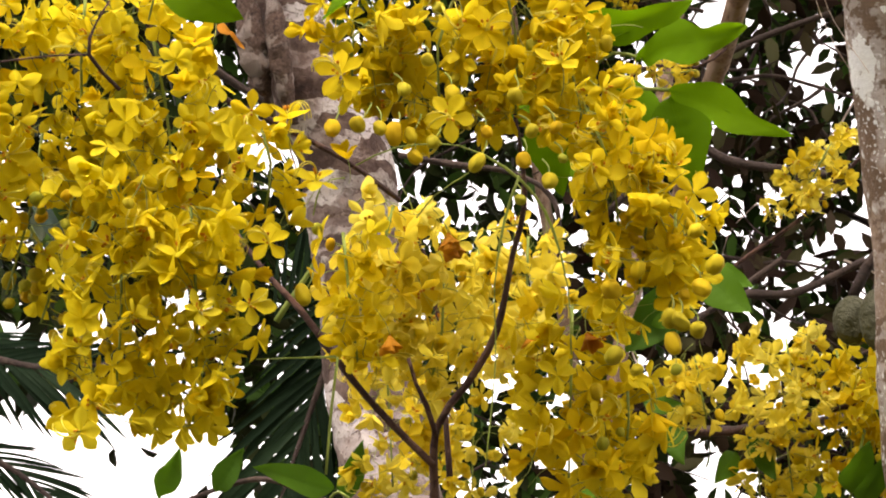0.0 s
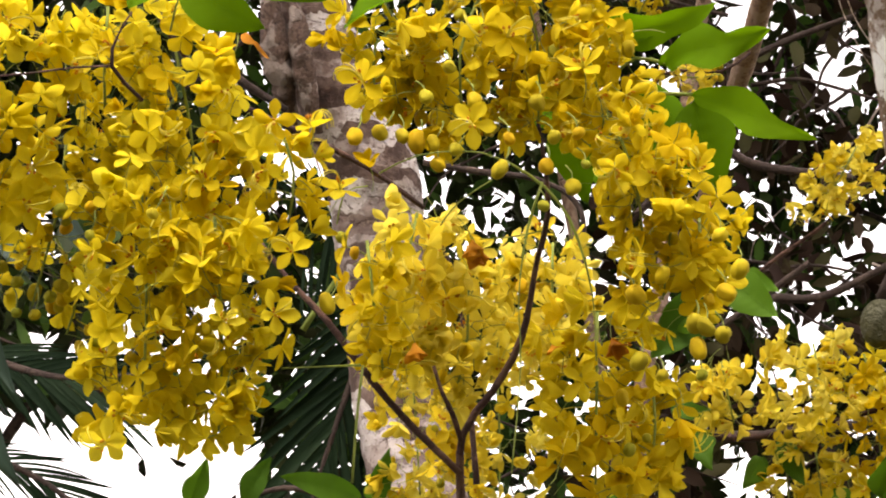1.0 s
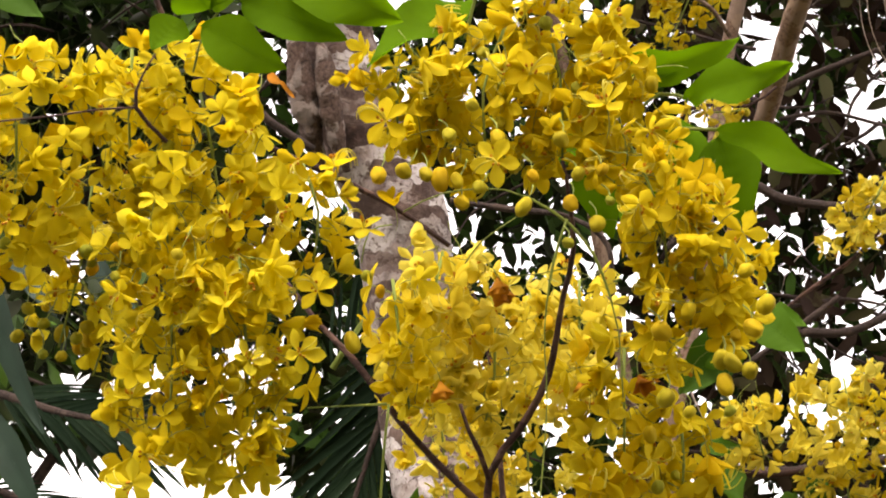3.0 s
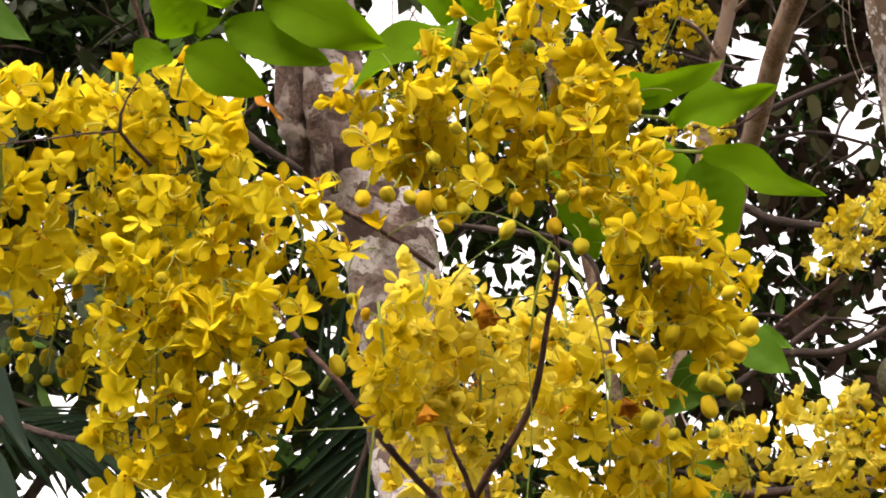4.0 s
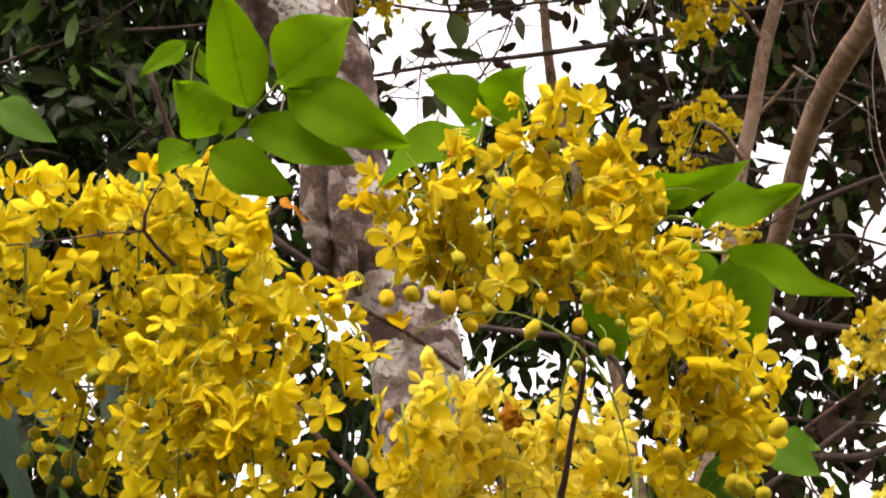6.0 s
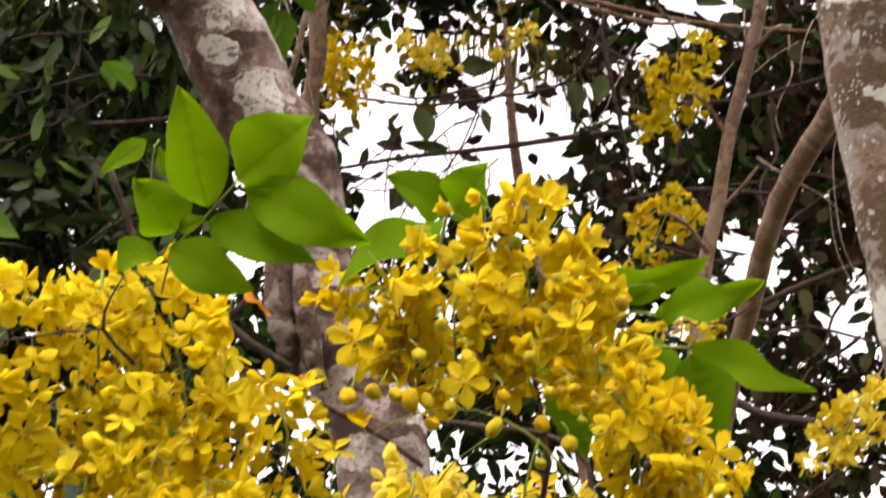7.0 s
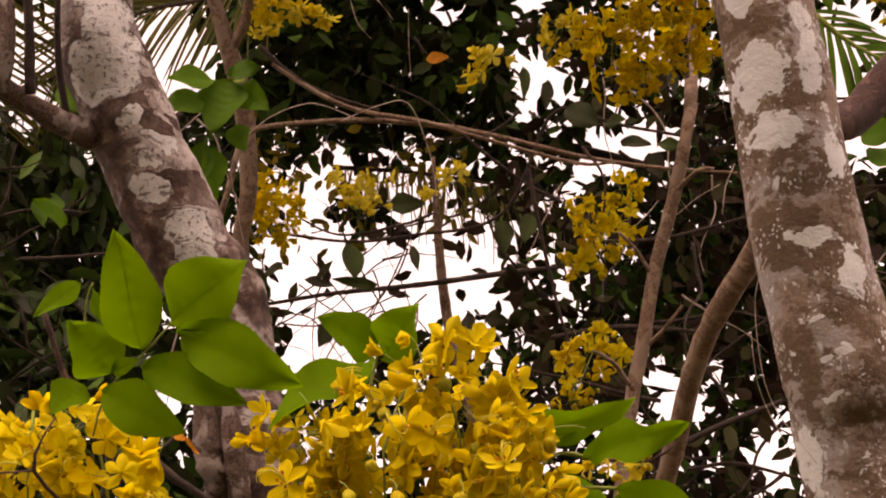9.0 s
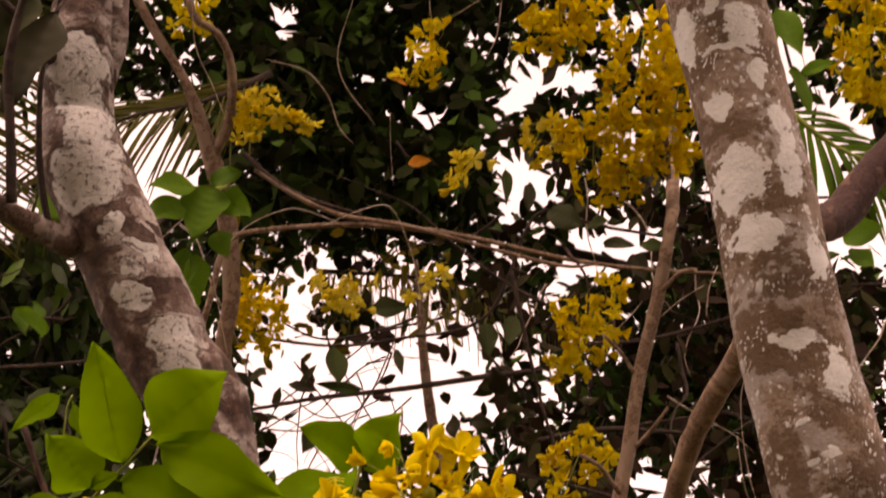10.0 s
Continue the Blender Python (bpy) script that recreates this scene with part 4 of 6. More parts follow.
vines("dark bare branch behind the flowers", [
    [(0.282, 2.857, 2.488, 0.007), (0.395, 2.810, 2.589, 0.009), (0.486, 2.808, 2.556, 0.008), (0.636, 2.788, 2.527, 0.007)],
    [(0.445, 2.876, 2.353, 0.006), (0.518, 2.866, 2.344, 0.008), (0.589, 2.852, 2.344, 0.007), (0.696, 2.816, 2.389, 0.006)],
    [(0.388, 2.901, 2.283, 0.005), (0.481, 2.873, 2.342, 0.006), (0.564, 2.842, 2.399, 0.005)],
    [(0.313, 2.447, 2.040, 0.008), (0.382, 2.438, 2.036, 0.008), (0.472, 2.421, 2.041, 0.007), (0.574, 2.398, 2.050, 0.006)],
    [(-0.065, 2.461, 2.449, 0.004), (0.017, 2.467, 2.436, 0.005), (0.107, 2.469, 2.422, 0.004), (0.164, 2.480, 2.381, 0.004), (0.170, 2.505, 2.294, 0.003)],
    [(-0.507, 2.534, 1.907, 0.003), (-0.382, 2.548, 1.951, 0.003), (-0.269, 2.554, 1.987, 0.004), (-0.188, 2.567, 1.965, 0.004), (-0.107, 2.581, 1.931, 0.004)],
    [(0.475, 3.035, 2.820, 0.007), (0.575, 3.002, 2.859, 0.006), (0.700, 2.961, 2.893, 0.005)],
    [(-0.416, 2.648, 2.714, 0.006), (-0.363, 2.676, 2.665, 0.007), (-0.292, 2.701, 2.624, 0.006)],
], BARK_DARK, "bare_branch", "branch")

# ---- jackfruits ----
def jackfruit(centre, r, h):
    ob = thing("jackfruit", "dull green rough-skinned jackfruit hanging by the trunk", "fruit", (centre[0], centre[1], centre[2] + h), "jackfruits")
    vs, fs = [], []
    n, m = 36, 26
    for i in range(m + 1):
        t = math.pi * i / m
        for k in range(n):
            a = 2 * math.pi * k / n
            q = 1 + 0.025 * (1 if (i + k) % 2 else -1) + 0.06 * math.sin(2 * a + t)
            vs.append((centre[0] + r * math.sin(t) * math.cos(a) * q, centre[1] + r * math.sin(t) * math.sin(a) * q, centre[2] + h * math.cos(t)))
    for i in range(m):
        for k in range(n):
            fs.append((i * n + k, i * n + (k + 1) % n, (i + 1) * n + (k + 1) % n, (i + 1) * n + k))
    part("fruit", mesh("fruit", vs, fs, [FRUIT]), ob)
    stem_part("stalk", ob, BARK_DARK, [(centre[0], centre[1], centre[2] + h * 0.98, 0.008), (centre[0] + 0.03, centre[1] - 0.02, centre[2] + h + 0.05, 0.008), (centre[0] + 0.09, centre[1] - 0.05, centre[2] + h + 0.09, 0.009)])


jackfruit((0.545, 2.291, 2.158), 0.026, 0.034)
jackfruit((0.567, 2.245, 2.148), 0.024, 0.042)

# ---- sprays of fresh green leaves ----
def spray(label, stems, leaves, mat=FRESH, wood=GREEN_STEM):
    ob = thing("leaf_spray", label, "leaves", stems[0][0][:3], "leaf sprays")
    for s in stems:
        stem_part("stem", ob, wood, s, seg=6, rough=0.1)
    for k, (b, t, w, tilt, *ruffle) in enumerate(leaves):
        place_leaf(ob, b, t, w, mat, tilt, seed=k + 5, droop=0.05 + 0.04 * (k % 4), wave=0.07 + 0.05 * (k % 3), ruffle=ruffle[0] if ruffle else 0.06)
    return ob


spray("spray of broad fresh green leaves above the flowers", [
    [(-0.261, 1.458, 2.229, 0.001), (-0.245, 1.426, 2.259, 0.001), (-0.213, 1.400, 2.278, 0.001), (-0.184, 1.374, 2.296, 0.001)],
    [(-0.276, 1.453, 2.283, 0.001), (-0.268, 1.423, 2.348, 0.001), (-0.262, 1.417, 2.362, 0.001)]], [
    ((-0.212, 1.397, 2.284), (-0.228, 1.320, 2.361), 0.0502, 0.1), ((-0.185, 1.382, 2.303), (-0.118, 1.346, 2.344), 0.0639, 0.0), ((-0.177, 1.378, 2.289), (-0.072, 1.370, 2.238), 0.0516, 0.1),
    ((-0.209, 1.386, 2.262), (-0.120, 1.371, 2.226), 0.0417, -0.1), ((-0.246, 1.407, 2.250), (-0.171, 1.396, 2.204), 0.0422, 0.15), ((-0.242, 1.420, 2.272), (-0.271, 1.377, 2.303), 0.0488, 0.1),
    ((-0.266, 1.420, 2.263), (-0.289, 1.406, 2.232), 0.0336, 0.2), ((-0.274, 1.415, 2.361), (-0.302, 1.385, 2.318), 0.0188, -0.4), ((-0.263, 1.419, 2.357), (-0.251, 1.418, 2.319), 0.0136, 0.9), ((-0.240, 1.420, 2.273), (-0.214, 1.383, 2.268), 0.0153, 0.2)])
spray("pair of fresh green leaves rising behind the flower crest", [
    [(-0.024, 1.727, 2.376, 0.002), (-0.014, 1.712, 2.409, 0.002), (-0.010, 1.705, 2.425, 0.002)]], [
    ((-0.013, 1.706, 2.422), (-0.068, 1.651, 2.439), 0.0508, 0.3), ((-0.005, 1.709, 2.416), (0.030, 1.650, 2.447), 0.0532, -0.2), ((-0.020, 1.692, 2.404), (-0.111, 1.560, 2.297), 0.0502, 0.5)])
spray("spray of fresh green leaves beside the hanging flowers", [
    [(0.152, 1.826, 2.273, 0.002), (0.181, 1.786, 2.290, 0.002), (0.239, 1.743, 2.273, 0.002)],
    [(0.157, 1.780, 2.308, 0.002), (0.180, 1.753, 2.319, 0.002), (0.215, 1.752, 2.311, 0.002)]], [
    ((0.140, 1.770, 2.337), (0.253, 1.669, 2.342), 0.0366, 0.4, 0.25), ((0.141, 1.767, 2.345), (0.196, 1.723, 2.334), 0.0269, -0.3), ((0.209, 1.753, 2.310), (0.293, 1.653, 2.312), 0.0423, -0.2, 0.25),
    ((0.237, 1.743, 2.272), (0.338, 1.668, 2.204), 0.0340, 0.15, 0.2), ((0.240, 1.765, 2.274), (0.262, 1.775, 2.172), 0.0640, 0.1), ((0.194, 1.778, 2.305), (0.213, 1.794, 2.196), 0.0611, -0.2),
    ((0.107, 1.775, 2.275), (0.124, 1.789, 2.172), 0.0508, 0.3), ((0.077, 1.774, 2.282), (0.105, 1.746, 2.239), 0.0363, 0.2), ((0.151, 1.837, 2.244), (0.171, 1.805, 2.176), 0.0434, 0.2)])
spray("fresh green leaves hanging low behind the raceme", [
    [(0.252, 1.862, 2.134, 0.002), (0.274, 1.856, 2.106, 0.002), (0.284, 1.847, 2.096, 0.002)]], [
    ((0.279, 1.846, 2.102), (0.320, 1.801, 2.049), 0.0405, 0.2), ((0.301, 1.870, 2.116), (0.323, 1.814, 2.080), 0.0187, 0.5), ((0.263, 1.861, 2.094), (0.201, 1.845, 2.017), 0.0531, -0.2), ((0.159, 1.874, 2.082), (0.186, 1.837, 2.056), 0.0345, 0.3), ((0.229, 1.877, 2.088), (0.238, 1.836, 2.040), 0.0409, 0.4)], MID_LEAF)
spray("green leaves below the flowers in shade", [
    [(-0.138, 2.174, 1.906, 0.002), (-0.127, 2.174, 1.914, 0.002), (-0.100, 2.178, 1.894, 0.002)]], [
    ((-0.134, 2.173, 1.917), (-0.216, 2.063, 1.927), 0.0322, 0.2), ((-0.126, 2.274, 1.922), (-0.100, 2.165, 1.966), 0.0300, 0.2), ((-0.388, 2.445, 1.946), (-0.359, 2.390, 1.999), 0.0318, 0.3), ((-0.312, 2.455, 1.955), (-0.280, 2.401, 2.001), 0.0350, -0.2)], MID_LEAF)
spray("green leaves among the distant blossoms", [
    [(0.517, 2.272, 1.907, 0.002), (0.524, 2.266, 1.935, 0.002), (0.540, 2.251, 2.005, 0.002)]], [
    ((0.517, 2.269, 1.928), (0.535, 2.205, 1.979), 0.0374, 0.1), ((0.530, 2.268, 1.914), (0.561, 2.201, 1.961), 0.0344, 0.3), ((0.298, 2.342, 2.031), (0.312, 2.299, 1.975), 0.0351, 0.2), ((0.386, 2.336, 1.990), (0.360, 2.296, 1.947), 0.0305, -0.2),
    ((0.472, 2.328, 1.944), (0.489, 2.278, 1.908), 0.0305, 0.2), ((0.269, 2.340, 2.058), (0.318, 2.286, 2.040), 0.0229, 0.1), ((0.199, 2.266, 1.942), (0.174, 2.223, 1.904), 0.0336, 0.1), ((0.408, 2.329, 2.012), (0.427, 2.284, 1.952), 0.0305, 0.1)], MID_LEAF)
spray("mid-green leaves on the forked sapling", [
    [(-0.294, 2.918, 3.595, 0.005), (-0.335, 2.895, 3.568, 0.004), (-0.398, 2.865, 3.563, 0.003)]], [
    ((-0.311, 2.875, 3.566), (-0.353, 2.882, 3.455), 0.0890, 0.2), ((-0.301, 2.882, 3.557), (-0.244, 2.870, 3.494), 0.0557, 0.3), ((-0.316, 2.871, 3.571), (-0.263, 2.828, 3.572), 0.0490, -0.2), ((-0.349, 2.871, 3.565), (-0.422, 2.806, 3.538), 0.0512, 0.2),
    ((-0.367, 2.887, 3.537), (-0.451, 2.844, 3.473), 0.0557, 0.2), ((-0.370, 2.935, 3.463), (-0.391, 2.965, 3.329), 0.0557, 0.4), ((-0.354, 2.942, 3.454), (-0.345, 2.954, 3.358), 0.0490, -0.4), ((-0.309, 2.924, 3.493), (-0.290, 2.915, 3.434), 0.0445, 0.1)], MID_LEAF)
spray("lone mid-green leaves in the dark foliage", [
    [(-0.701, 2.231, 2.730, 0.002), (-0.709, 2.235, 2.718, 0.002), (-0.694, 2.242, 2.713, 0.002)]], [
    ((-0.709, 2.235, 2.718), (-0.612, 2.191, 2.634), 0.0463, 0.1), ((-0.601, 2.812, 3.215), (-0.623, 2.696, 3.204), 0.0378, 0.2), ((-0.640, 2.863, 3.305), (-0.649, 2.840, 3.238), 0.0541, 0.4), ((-0.623, 2.756, 3.480), (-0.580, 2.745, 3.421), 0.0389, 0.2), ((-0.336, 2.834, 3.257), (-0.347, 2.715, 3.257), 0.0378, 0.4)], MID_LEAF)

spray("green leaves by the leaning lichened trunk", [
    [(0.642, 2.154, 3.445, 0.003), (0.652, 2.181, 3.409, 0.003), (0.675, 2.238, 3.328, 0.003)]], [
    ((0.643, 2.188, 3.404), (0.629, 2.200, 3.311), 0.0332, 0.2), ((0.656, 2.183, 3.405), (0.681, 2.183, 3.313), 0.0406, 0.1), ((0.675, 2.238, 3.328), (0.697, 2.231, 3.244), 0.0277, -0.3), ((0.692, 2.241, 3.318), (0.723, 2.181, 3.299), 0.0240, 0.2), ((0.747, 2.378, 3.094), (0.793, 2.315, 3.073), 0.0461, 0.2), ((0.763, 2.384, 3.076), (0.778, 2.351, 3.023), 0.0332, 0.2)], MID_LEAF, BARK_DARK)
spray("dried orange-brown leaf caught on a twig", [[(-0.377, 2.521, 2.641, 0.003), (-0.351, 2.517, 2.658, 0.003), (-0.338, 2.512, 2.674, 0.003)]], [((-0.342, 2.502, 2.672), (-0.321, 2.491, 2.652), 0.0139, 0.2), ((-0.324, 2.508, 2.664), (-0.302, 2.502, 2.632), 0.0078, 0.6)], WILT, BARK_DARK)
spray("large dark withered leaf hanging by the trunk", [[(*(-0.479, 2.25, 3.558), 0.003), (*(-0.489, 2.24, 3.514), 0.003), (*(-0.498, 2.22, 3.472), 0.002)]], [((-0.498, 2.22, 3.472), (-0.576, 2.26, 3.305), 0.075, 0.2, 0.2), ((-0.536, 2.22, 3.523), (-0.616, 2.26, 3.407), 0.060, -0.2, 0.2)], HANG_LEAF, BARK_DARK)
spray("dried orange leaf in the dark crown", [[(0.049, 3.498, 4.101, 0.004), (0.068, 3.514, 4.078, 0.004), (0.077, 3.522, 4.066, 0.004)]], [((0.077, 3.528, 4.057), (0.131, 3.492, 4.037), 0.0273, 0.2), ((0.041, 3.402, 4.232), (0.080, 3.387, 4.185), 0.0137, 0.2)], WILT, BARK_DARK)
spray("long grey-green strap leaves behind the flowers", [[(-0.750, 2.368, 2.373, 0.003), (-0.728, 2.379, 2.359, 0.003), (-0.699, 2.393, 2.346, 0.003)]], [
    ((-0.736, 2.380, 2.351), (-0.628, 2.371, 2.094), 0.0413, 0.3), ((-0.584, 2.417, 2.368), (-0.503, 2.362, 2.255), 0.0281, 0.4), ((-0.691, 2.394, 2.350), (-0.607, 2.336, 2.258), 0.0215, -0.3), ((-0.723, 2.438, 2.151), (-0.628, 2.392, 1.975), 0.0413, 0.2)], BLADE, BARK_DARK)
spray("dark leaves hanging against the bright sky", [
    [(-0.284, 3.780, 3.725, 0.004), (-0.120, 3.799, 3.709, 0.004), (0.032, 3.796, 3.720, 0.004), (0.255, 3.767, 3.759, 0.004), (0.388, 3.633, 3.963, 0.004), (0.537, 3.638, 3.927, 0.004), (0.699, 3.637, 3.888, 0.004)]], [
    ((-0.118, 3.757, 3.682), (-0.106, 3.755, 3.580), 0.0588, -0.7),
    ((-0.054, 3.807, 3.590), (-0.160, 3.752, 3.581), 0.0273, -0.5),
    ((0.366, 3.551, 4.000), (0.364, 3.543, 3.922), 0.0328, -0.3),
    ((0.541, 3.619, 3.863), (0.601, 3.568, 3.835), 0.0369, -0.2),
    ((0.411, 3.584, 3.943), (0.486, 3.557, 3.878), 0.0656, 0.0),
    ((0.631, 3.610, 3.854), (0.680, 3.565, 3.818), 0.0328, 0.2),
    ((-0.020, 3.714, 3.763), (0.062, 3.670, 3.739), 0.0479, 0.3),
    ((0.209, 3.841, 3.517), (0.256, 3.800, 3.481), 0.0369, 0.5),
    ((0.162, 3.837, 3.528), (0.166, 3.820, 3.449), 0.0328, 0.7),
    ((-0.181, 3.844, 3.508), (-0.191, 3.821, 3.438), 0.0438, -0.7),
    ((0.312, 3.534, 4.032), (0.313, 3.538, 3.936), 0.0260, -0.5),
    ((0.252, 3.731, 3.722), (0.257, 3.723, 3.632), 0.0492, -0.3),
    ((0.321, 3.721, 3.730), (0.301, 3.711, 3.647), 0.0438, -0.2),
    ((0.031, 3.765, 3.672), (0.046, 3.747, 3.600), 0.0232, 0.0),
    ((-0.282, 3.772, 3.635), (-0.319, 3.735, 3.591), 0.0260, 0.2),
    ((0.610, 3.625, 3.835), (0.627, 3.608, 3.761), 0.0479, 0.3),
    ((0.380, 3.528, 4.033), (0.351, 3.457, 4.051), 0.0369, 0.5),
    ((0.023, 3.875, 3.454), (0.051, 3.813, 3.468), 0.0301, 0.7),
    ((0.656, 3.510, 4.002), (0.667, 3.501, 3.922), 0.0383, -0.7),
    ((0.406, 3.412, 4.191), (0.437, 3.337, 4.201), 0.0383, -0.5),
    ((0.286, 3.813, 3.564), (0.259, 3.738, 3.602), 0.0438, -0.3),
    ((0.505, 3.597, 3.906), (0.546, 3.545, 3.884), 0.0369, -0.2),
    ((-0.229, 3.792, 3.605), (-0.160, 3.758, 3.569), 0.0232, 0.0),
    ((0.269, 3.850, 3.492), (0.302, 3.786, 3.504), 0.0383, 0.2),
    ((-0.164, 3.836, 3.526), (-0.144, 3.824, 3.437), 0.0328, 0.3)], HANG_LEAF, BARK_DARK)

# ---- flowering branches ----
br = thing("flowering_branch", "branch hung with dense racemes of bright yellow flowers", "flowering branch", (-0.248, 1.809, 2.294), "flowering branches")
stem_part("wood", br, BARK_TWIG, [(-0.049, 1.910, 2.205, 0.003), (-0.110, 1.874, 2.241, 0.003), (-0.195, 1.833, 2.275, 0.004), (-0.244, 1.781, 2.283, 0.004), (-0.293, 1.738, 2.318, 0.003), (-0.336, 1.699, 2.387, 0.003), (-0.361, 1.659, 2.458, 0.003)])
stem_part("wood", br, BARK_TWIG, [(-0.304, 1.563, 2.204, 0.002), (-0.327, 1.528, 2.225, 0.002), (-0.320, 1.518, 2.252, 0.001), (-0.307, 1.512, 2.272, 0.001)])
stem_part("wood", br, BARK_TWIG, [(-0.327, 1.528, 2.225, 0.001), (-0.360, 1.521, 2.221, 0.001), (-0.405, 1.532, 2.220, 0.001), (-0.460, 1.540, 2.219, 0.001)])
raceme(br, [(-0.356, 1.631, 2.331), (-0.362, 1.669, 2.237), (-0.346, 1.706, 2.141)], 0.0544, 0.95, kinds=FLOWERS_LEMON)
raceme(br, [(-0.290, 1.638, 2.296), (-0.271, 1.659, 2.195), (-0.268, 1.697, 2.077)], 0.0572, 0.95, kinds=FLOWERS_LEMON)
raceme(br, [(-0.463, 1.590, 2.310), (-0.460, 1.611, 2.206), (-0.468, 1.641, 2.112)], 0.0487, 0.9, kinds=FLOWERS_LEMON)
raceme(br, [(-0.541, 1.590, 2.306), (-0.546, 1.626, 2.213), (-0.543, 1.656, 2.129)], 0.0458, 0.7, kinds=FLOWERS_LEMON)
raceme(br, [(-0.314, 1.624, 2.149), (-0.310, 1.662, 2.023), (-0.316, 1.683, 1.922)], 0.0609, 0.85, taper=0.7, kinds=FLOWERS_LEMON)
raceme(br, [(-0.242, 1.628, 2.109), (-0.236, 1.660, 1.999), (-0.239, 1.678, 1.909)], 0.0520, 0.95, taper=0.7, kinds=FLOWERS_LEMON)
raceme(br, [(-0.406, 1.700, 2.213), (-0.419, 1.723, 2.136), (-0.442, 1.741, 2.051)], 0.0441, 0.55, bud_share=0.3, taper=0.6, kinds=FLOWERS_LEMON)
raceme(br, [(-0.421, 1.737, 2.122), (-0.400, 1.756, 2.073), (-0.411, 1.765, 2.027)], 0.0355, 0.45, bud_share=0.2, kinds=FLOWERS_LEMON)
raceme(br, [(-0.184, 1.634, 2.208), (-0.168, 1.643, 2.158), (-0.174, 1.658, 2.111)], 0.0304, 0.55, kinds=FLOWERS_LEMON)
hung_buds(br, [(-0.457, 1.677, 2.075), (-0.444, 1.684, 2.061), (-0.468, 1.681, 2.048), (-0.445, 1.692, 2.032), (-0.428, 1.697, 2.031), (-0.358, 1.613, 2.087), (-0.388, 1.619, 2.114), (-0.289, 1.562, 2.092), (-0.358, 1.659, 1.995)], 0.8, 0.03, True)
single(br, (-0.164, 1.609, 2.067), (0.1, -1, 0.25), FLOWERS_LEMON, 3, 1.15, 0.3)
single(br, (-0.146, 1.593, 2.186), (0.0, -0.5, 0.9), FLOWERS_LEMON, 0, 1.2, 0.0)
single(br, (-0.119, 1.596, 2.124), (0.2, -0.6, 0.7), FLOWERS_LEMON, 3, 1.2, 0.6)
single(br, (-0.195, 1.557, 2.152), (0.4, -0.9, 0.2), FLOWERS_LEMON, 1, 1.15, 0.6)
single(br, (-0.335, 1.623, 1.890), (0.0, -0.8, -0.5), FLOWERS_LEMON, 3, 1.25, 0.2)
single(br, (-0.180, 1.603, 2.006), (0.5, -0.8, 0.0), FLOWERS_LEMON, 0, 1.2, 0.9)

br = thing("flowering_branch", "arching branch tip crowned with crowded yellow flowers and round buds", "flowering branch", (0.060, 1.687, 2.371), "flowering branches")
stem_part("wood", br, BARK_TWIG, [(-0.009, 1.887, 1.853, 0.005), (-0.007, 1.854, 1.935, 0.004), (0.025, 1.836, 1.978, 0.004), (0.056, 1.813, 2.030, 0.004), (0.073, 1.783, 2.107, 0.003), (0.084, 1.759, 2.149, 0.003), (0.079, 1.737, 2.215, 0.002), (0.053, 1.687, 2.345, 0.002), (0.055, 1.668, 2.388, 0.002)])
stem_part("wood", br, BARK_TWIG, [(-0.007, 1.856, 1.926, 0.003), (-0.017, 1.830, 1.954, 0.003), (-0.028, 1.816, 1.975, 0.002), (-0.036, 1.810, 2.001, 0.002)])
stem_part("wood", br, BARK_TWIG, [(-0.010, 1.861, 1.897, 0.004), (-0.050, 1.853, 1.935, 0.004), (-0.085, 1.845, 1.972, 0.004), (-0.115, 1.845, 2.010, 0.004), (-0.151, 1.841, 2.059, 0.004), (-0.188, 1.848, 2.100, 0.003), (-0.233, 1.857, 2.160, 0.003)])
for run in ([(-0.183, 1.703, 1.976, 0.001), (-0.144, 1.706, 1.978, 0.001), (-0.106, 1.719, 1.982, 0.002)],
            [(-0.104, 1.719, 1.982, 0.002), (-0.110, 1.729, 1.933, 0.002), (-0.115, 1.739, 1.868, 0.002)],
            [(-0.084, 1.631, 2.152, 0.001), (-0.045, 1.627, 2.169, 0.001), (0.015, 1.627, 2.171, 0.001), (0.061, 1.634, 2.150, 0.002), (0.090, 1.641, 2.123, 0.002), (0.107, 1.650, 2.091, 0.002), (0.121, 1.664, 2.038, 0.001), (0.124, 1.679, 1.975, 0.001)],
            [(0.074, 1.635, 2.143, 0.002), (0.060, 1.649, 2.103, 0.002), (0.050, 1.667, 2.040, 0.001), (0.051, 1.683, 1.972, 0.001), (0.041, 1.703, 1.870, 0.001)],
            [(0.025, 1.636, 2.146, 0.001), (-0.008, 1.661, 2.131, 0.001), (-0.026, 1.687, 2.116, 0.001)],
            [(0.013, 1.730, 2.114, 0.001), (0.048, 1.729, 2.116, 0.001), (0.076, 1.726, 2.121, 0.001)],
            [(-0.094, 1.615, 2.134, 0.001), (-0.116, 1.616, 2.128, 0.001), (-0.124, 1.624, 2.099, 0.001)]):
    stem_part("green_twig", br, GREEN_STEM, [(x, y, z, 0.75 * r) for x, y, z, r in run], seg=6)
raceme(br, [(0.054, 1.625, 2.364), (0.071, 1.622, 2.288), (0.072, 1.656, 2.214)], 0.0532, 1.05, kinds=FLOWERS_GOLD)
raceme(br, [(0.020, 1.632, 2.350), (-0.005, 1.628, 2.275), (-0.001, 1.660, 2.205)], 0.0532, 1.0, bud_share=0.14, kinds=FLOWERS_GOLD)
raceme(br, [(-0.055, 1.630, 2.312), (-0.087, 1.606, 2.276), (-0.088, 1.625, 2.230)], 0.0415, 1.0, kinds=FLOWERS_GOLD)
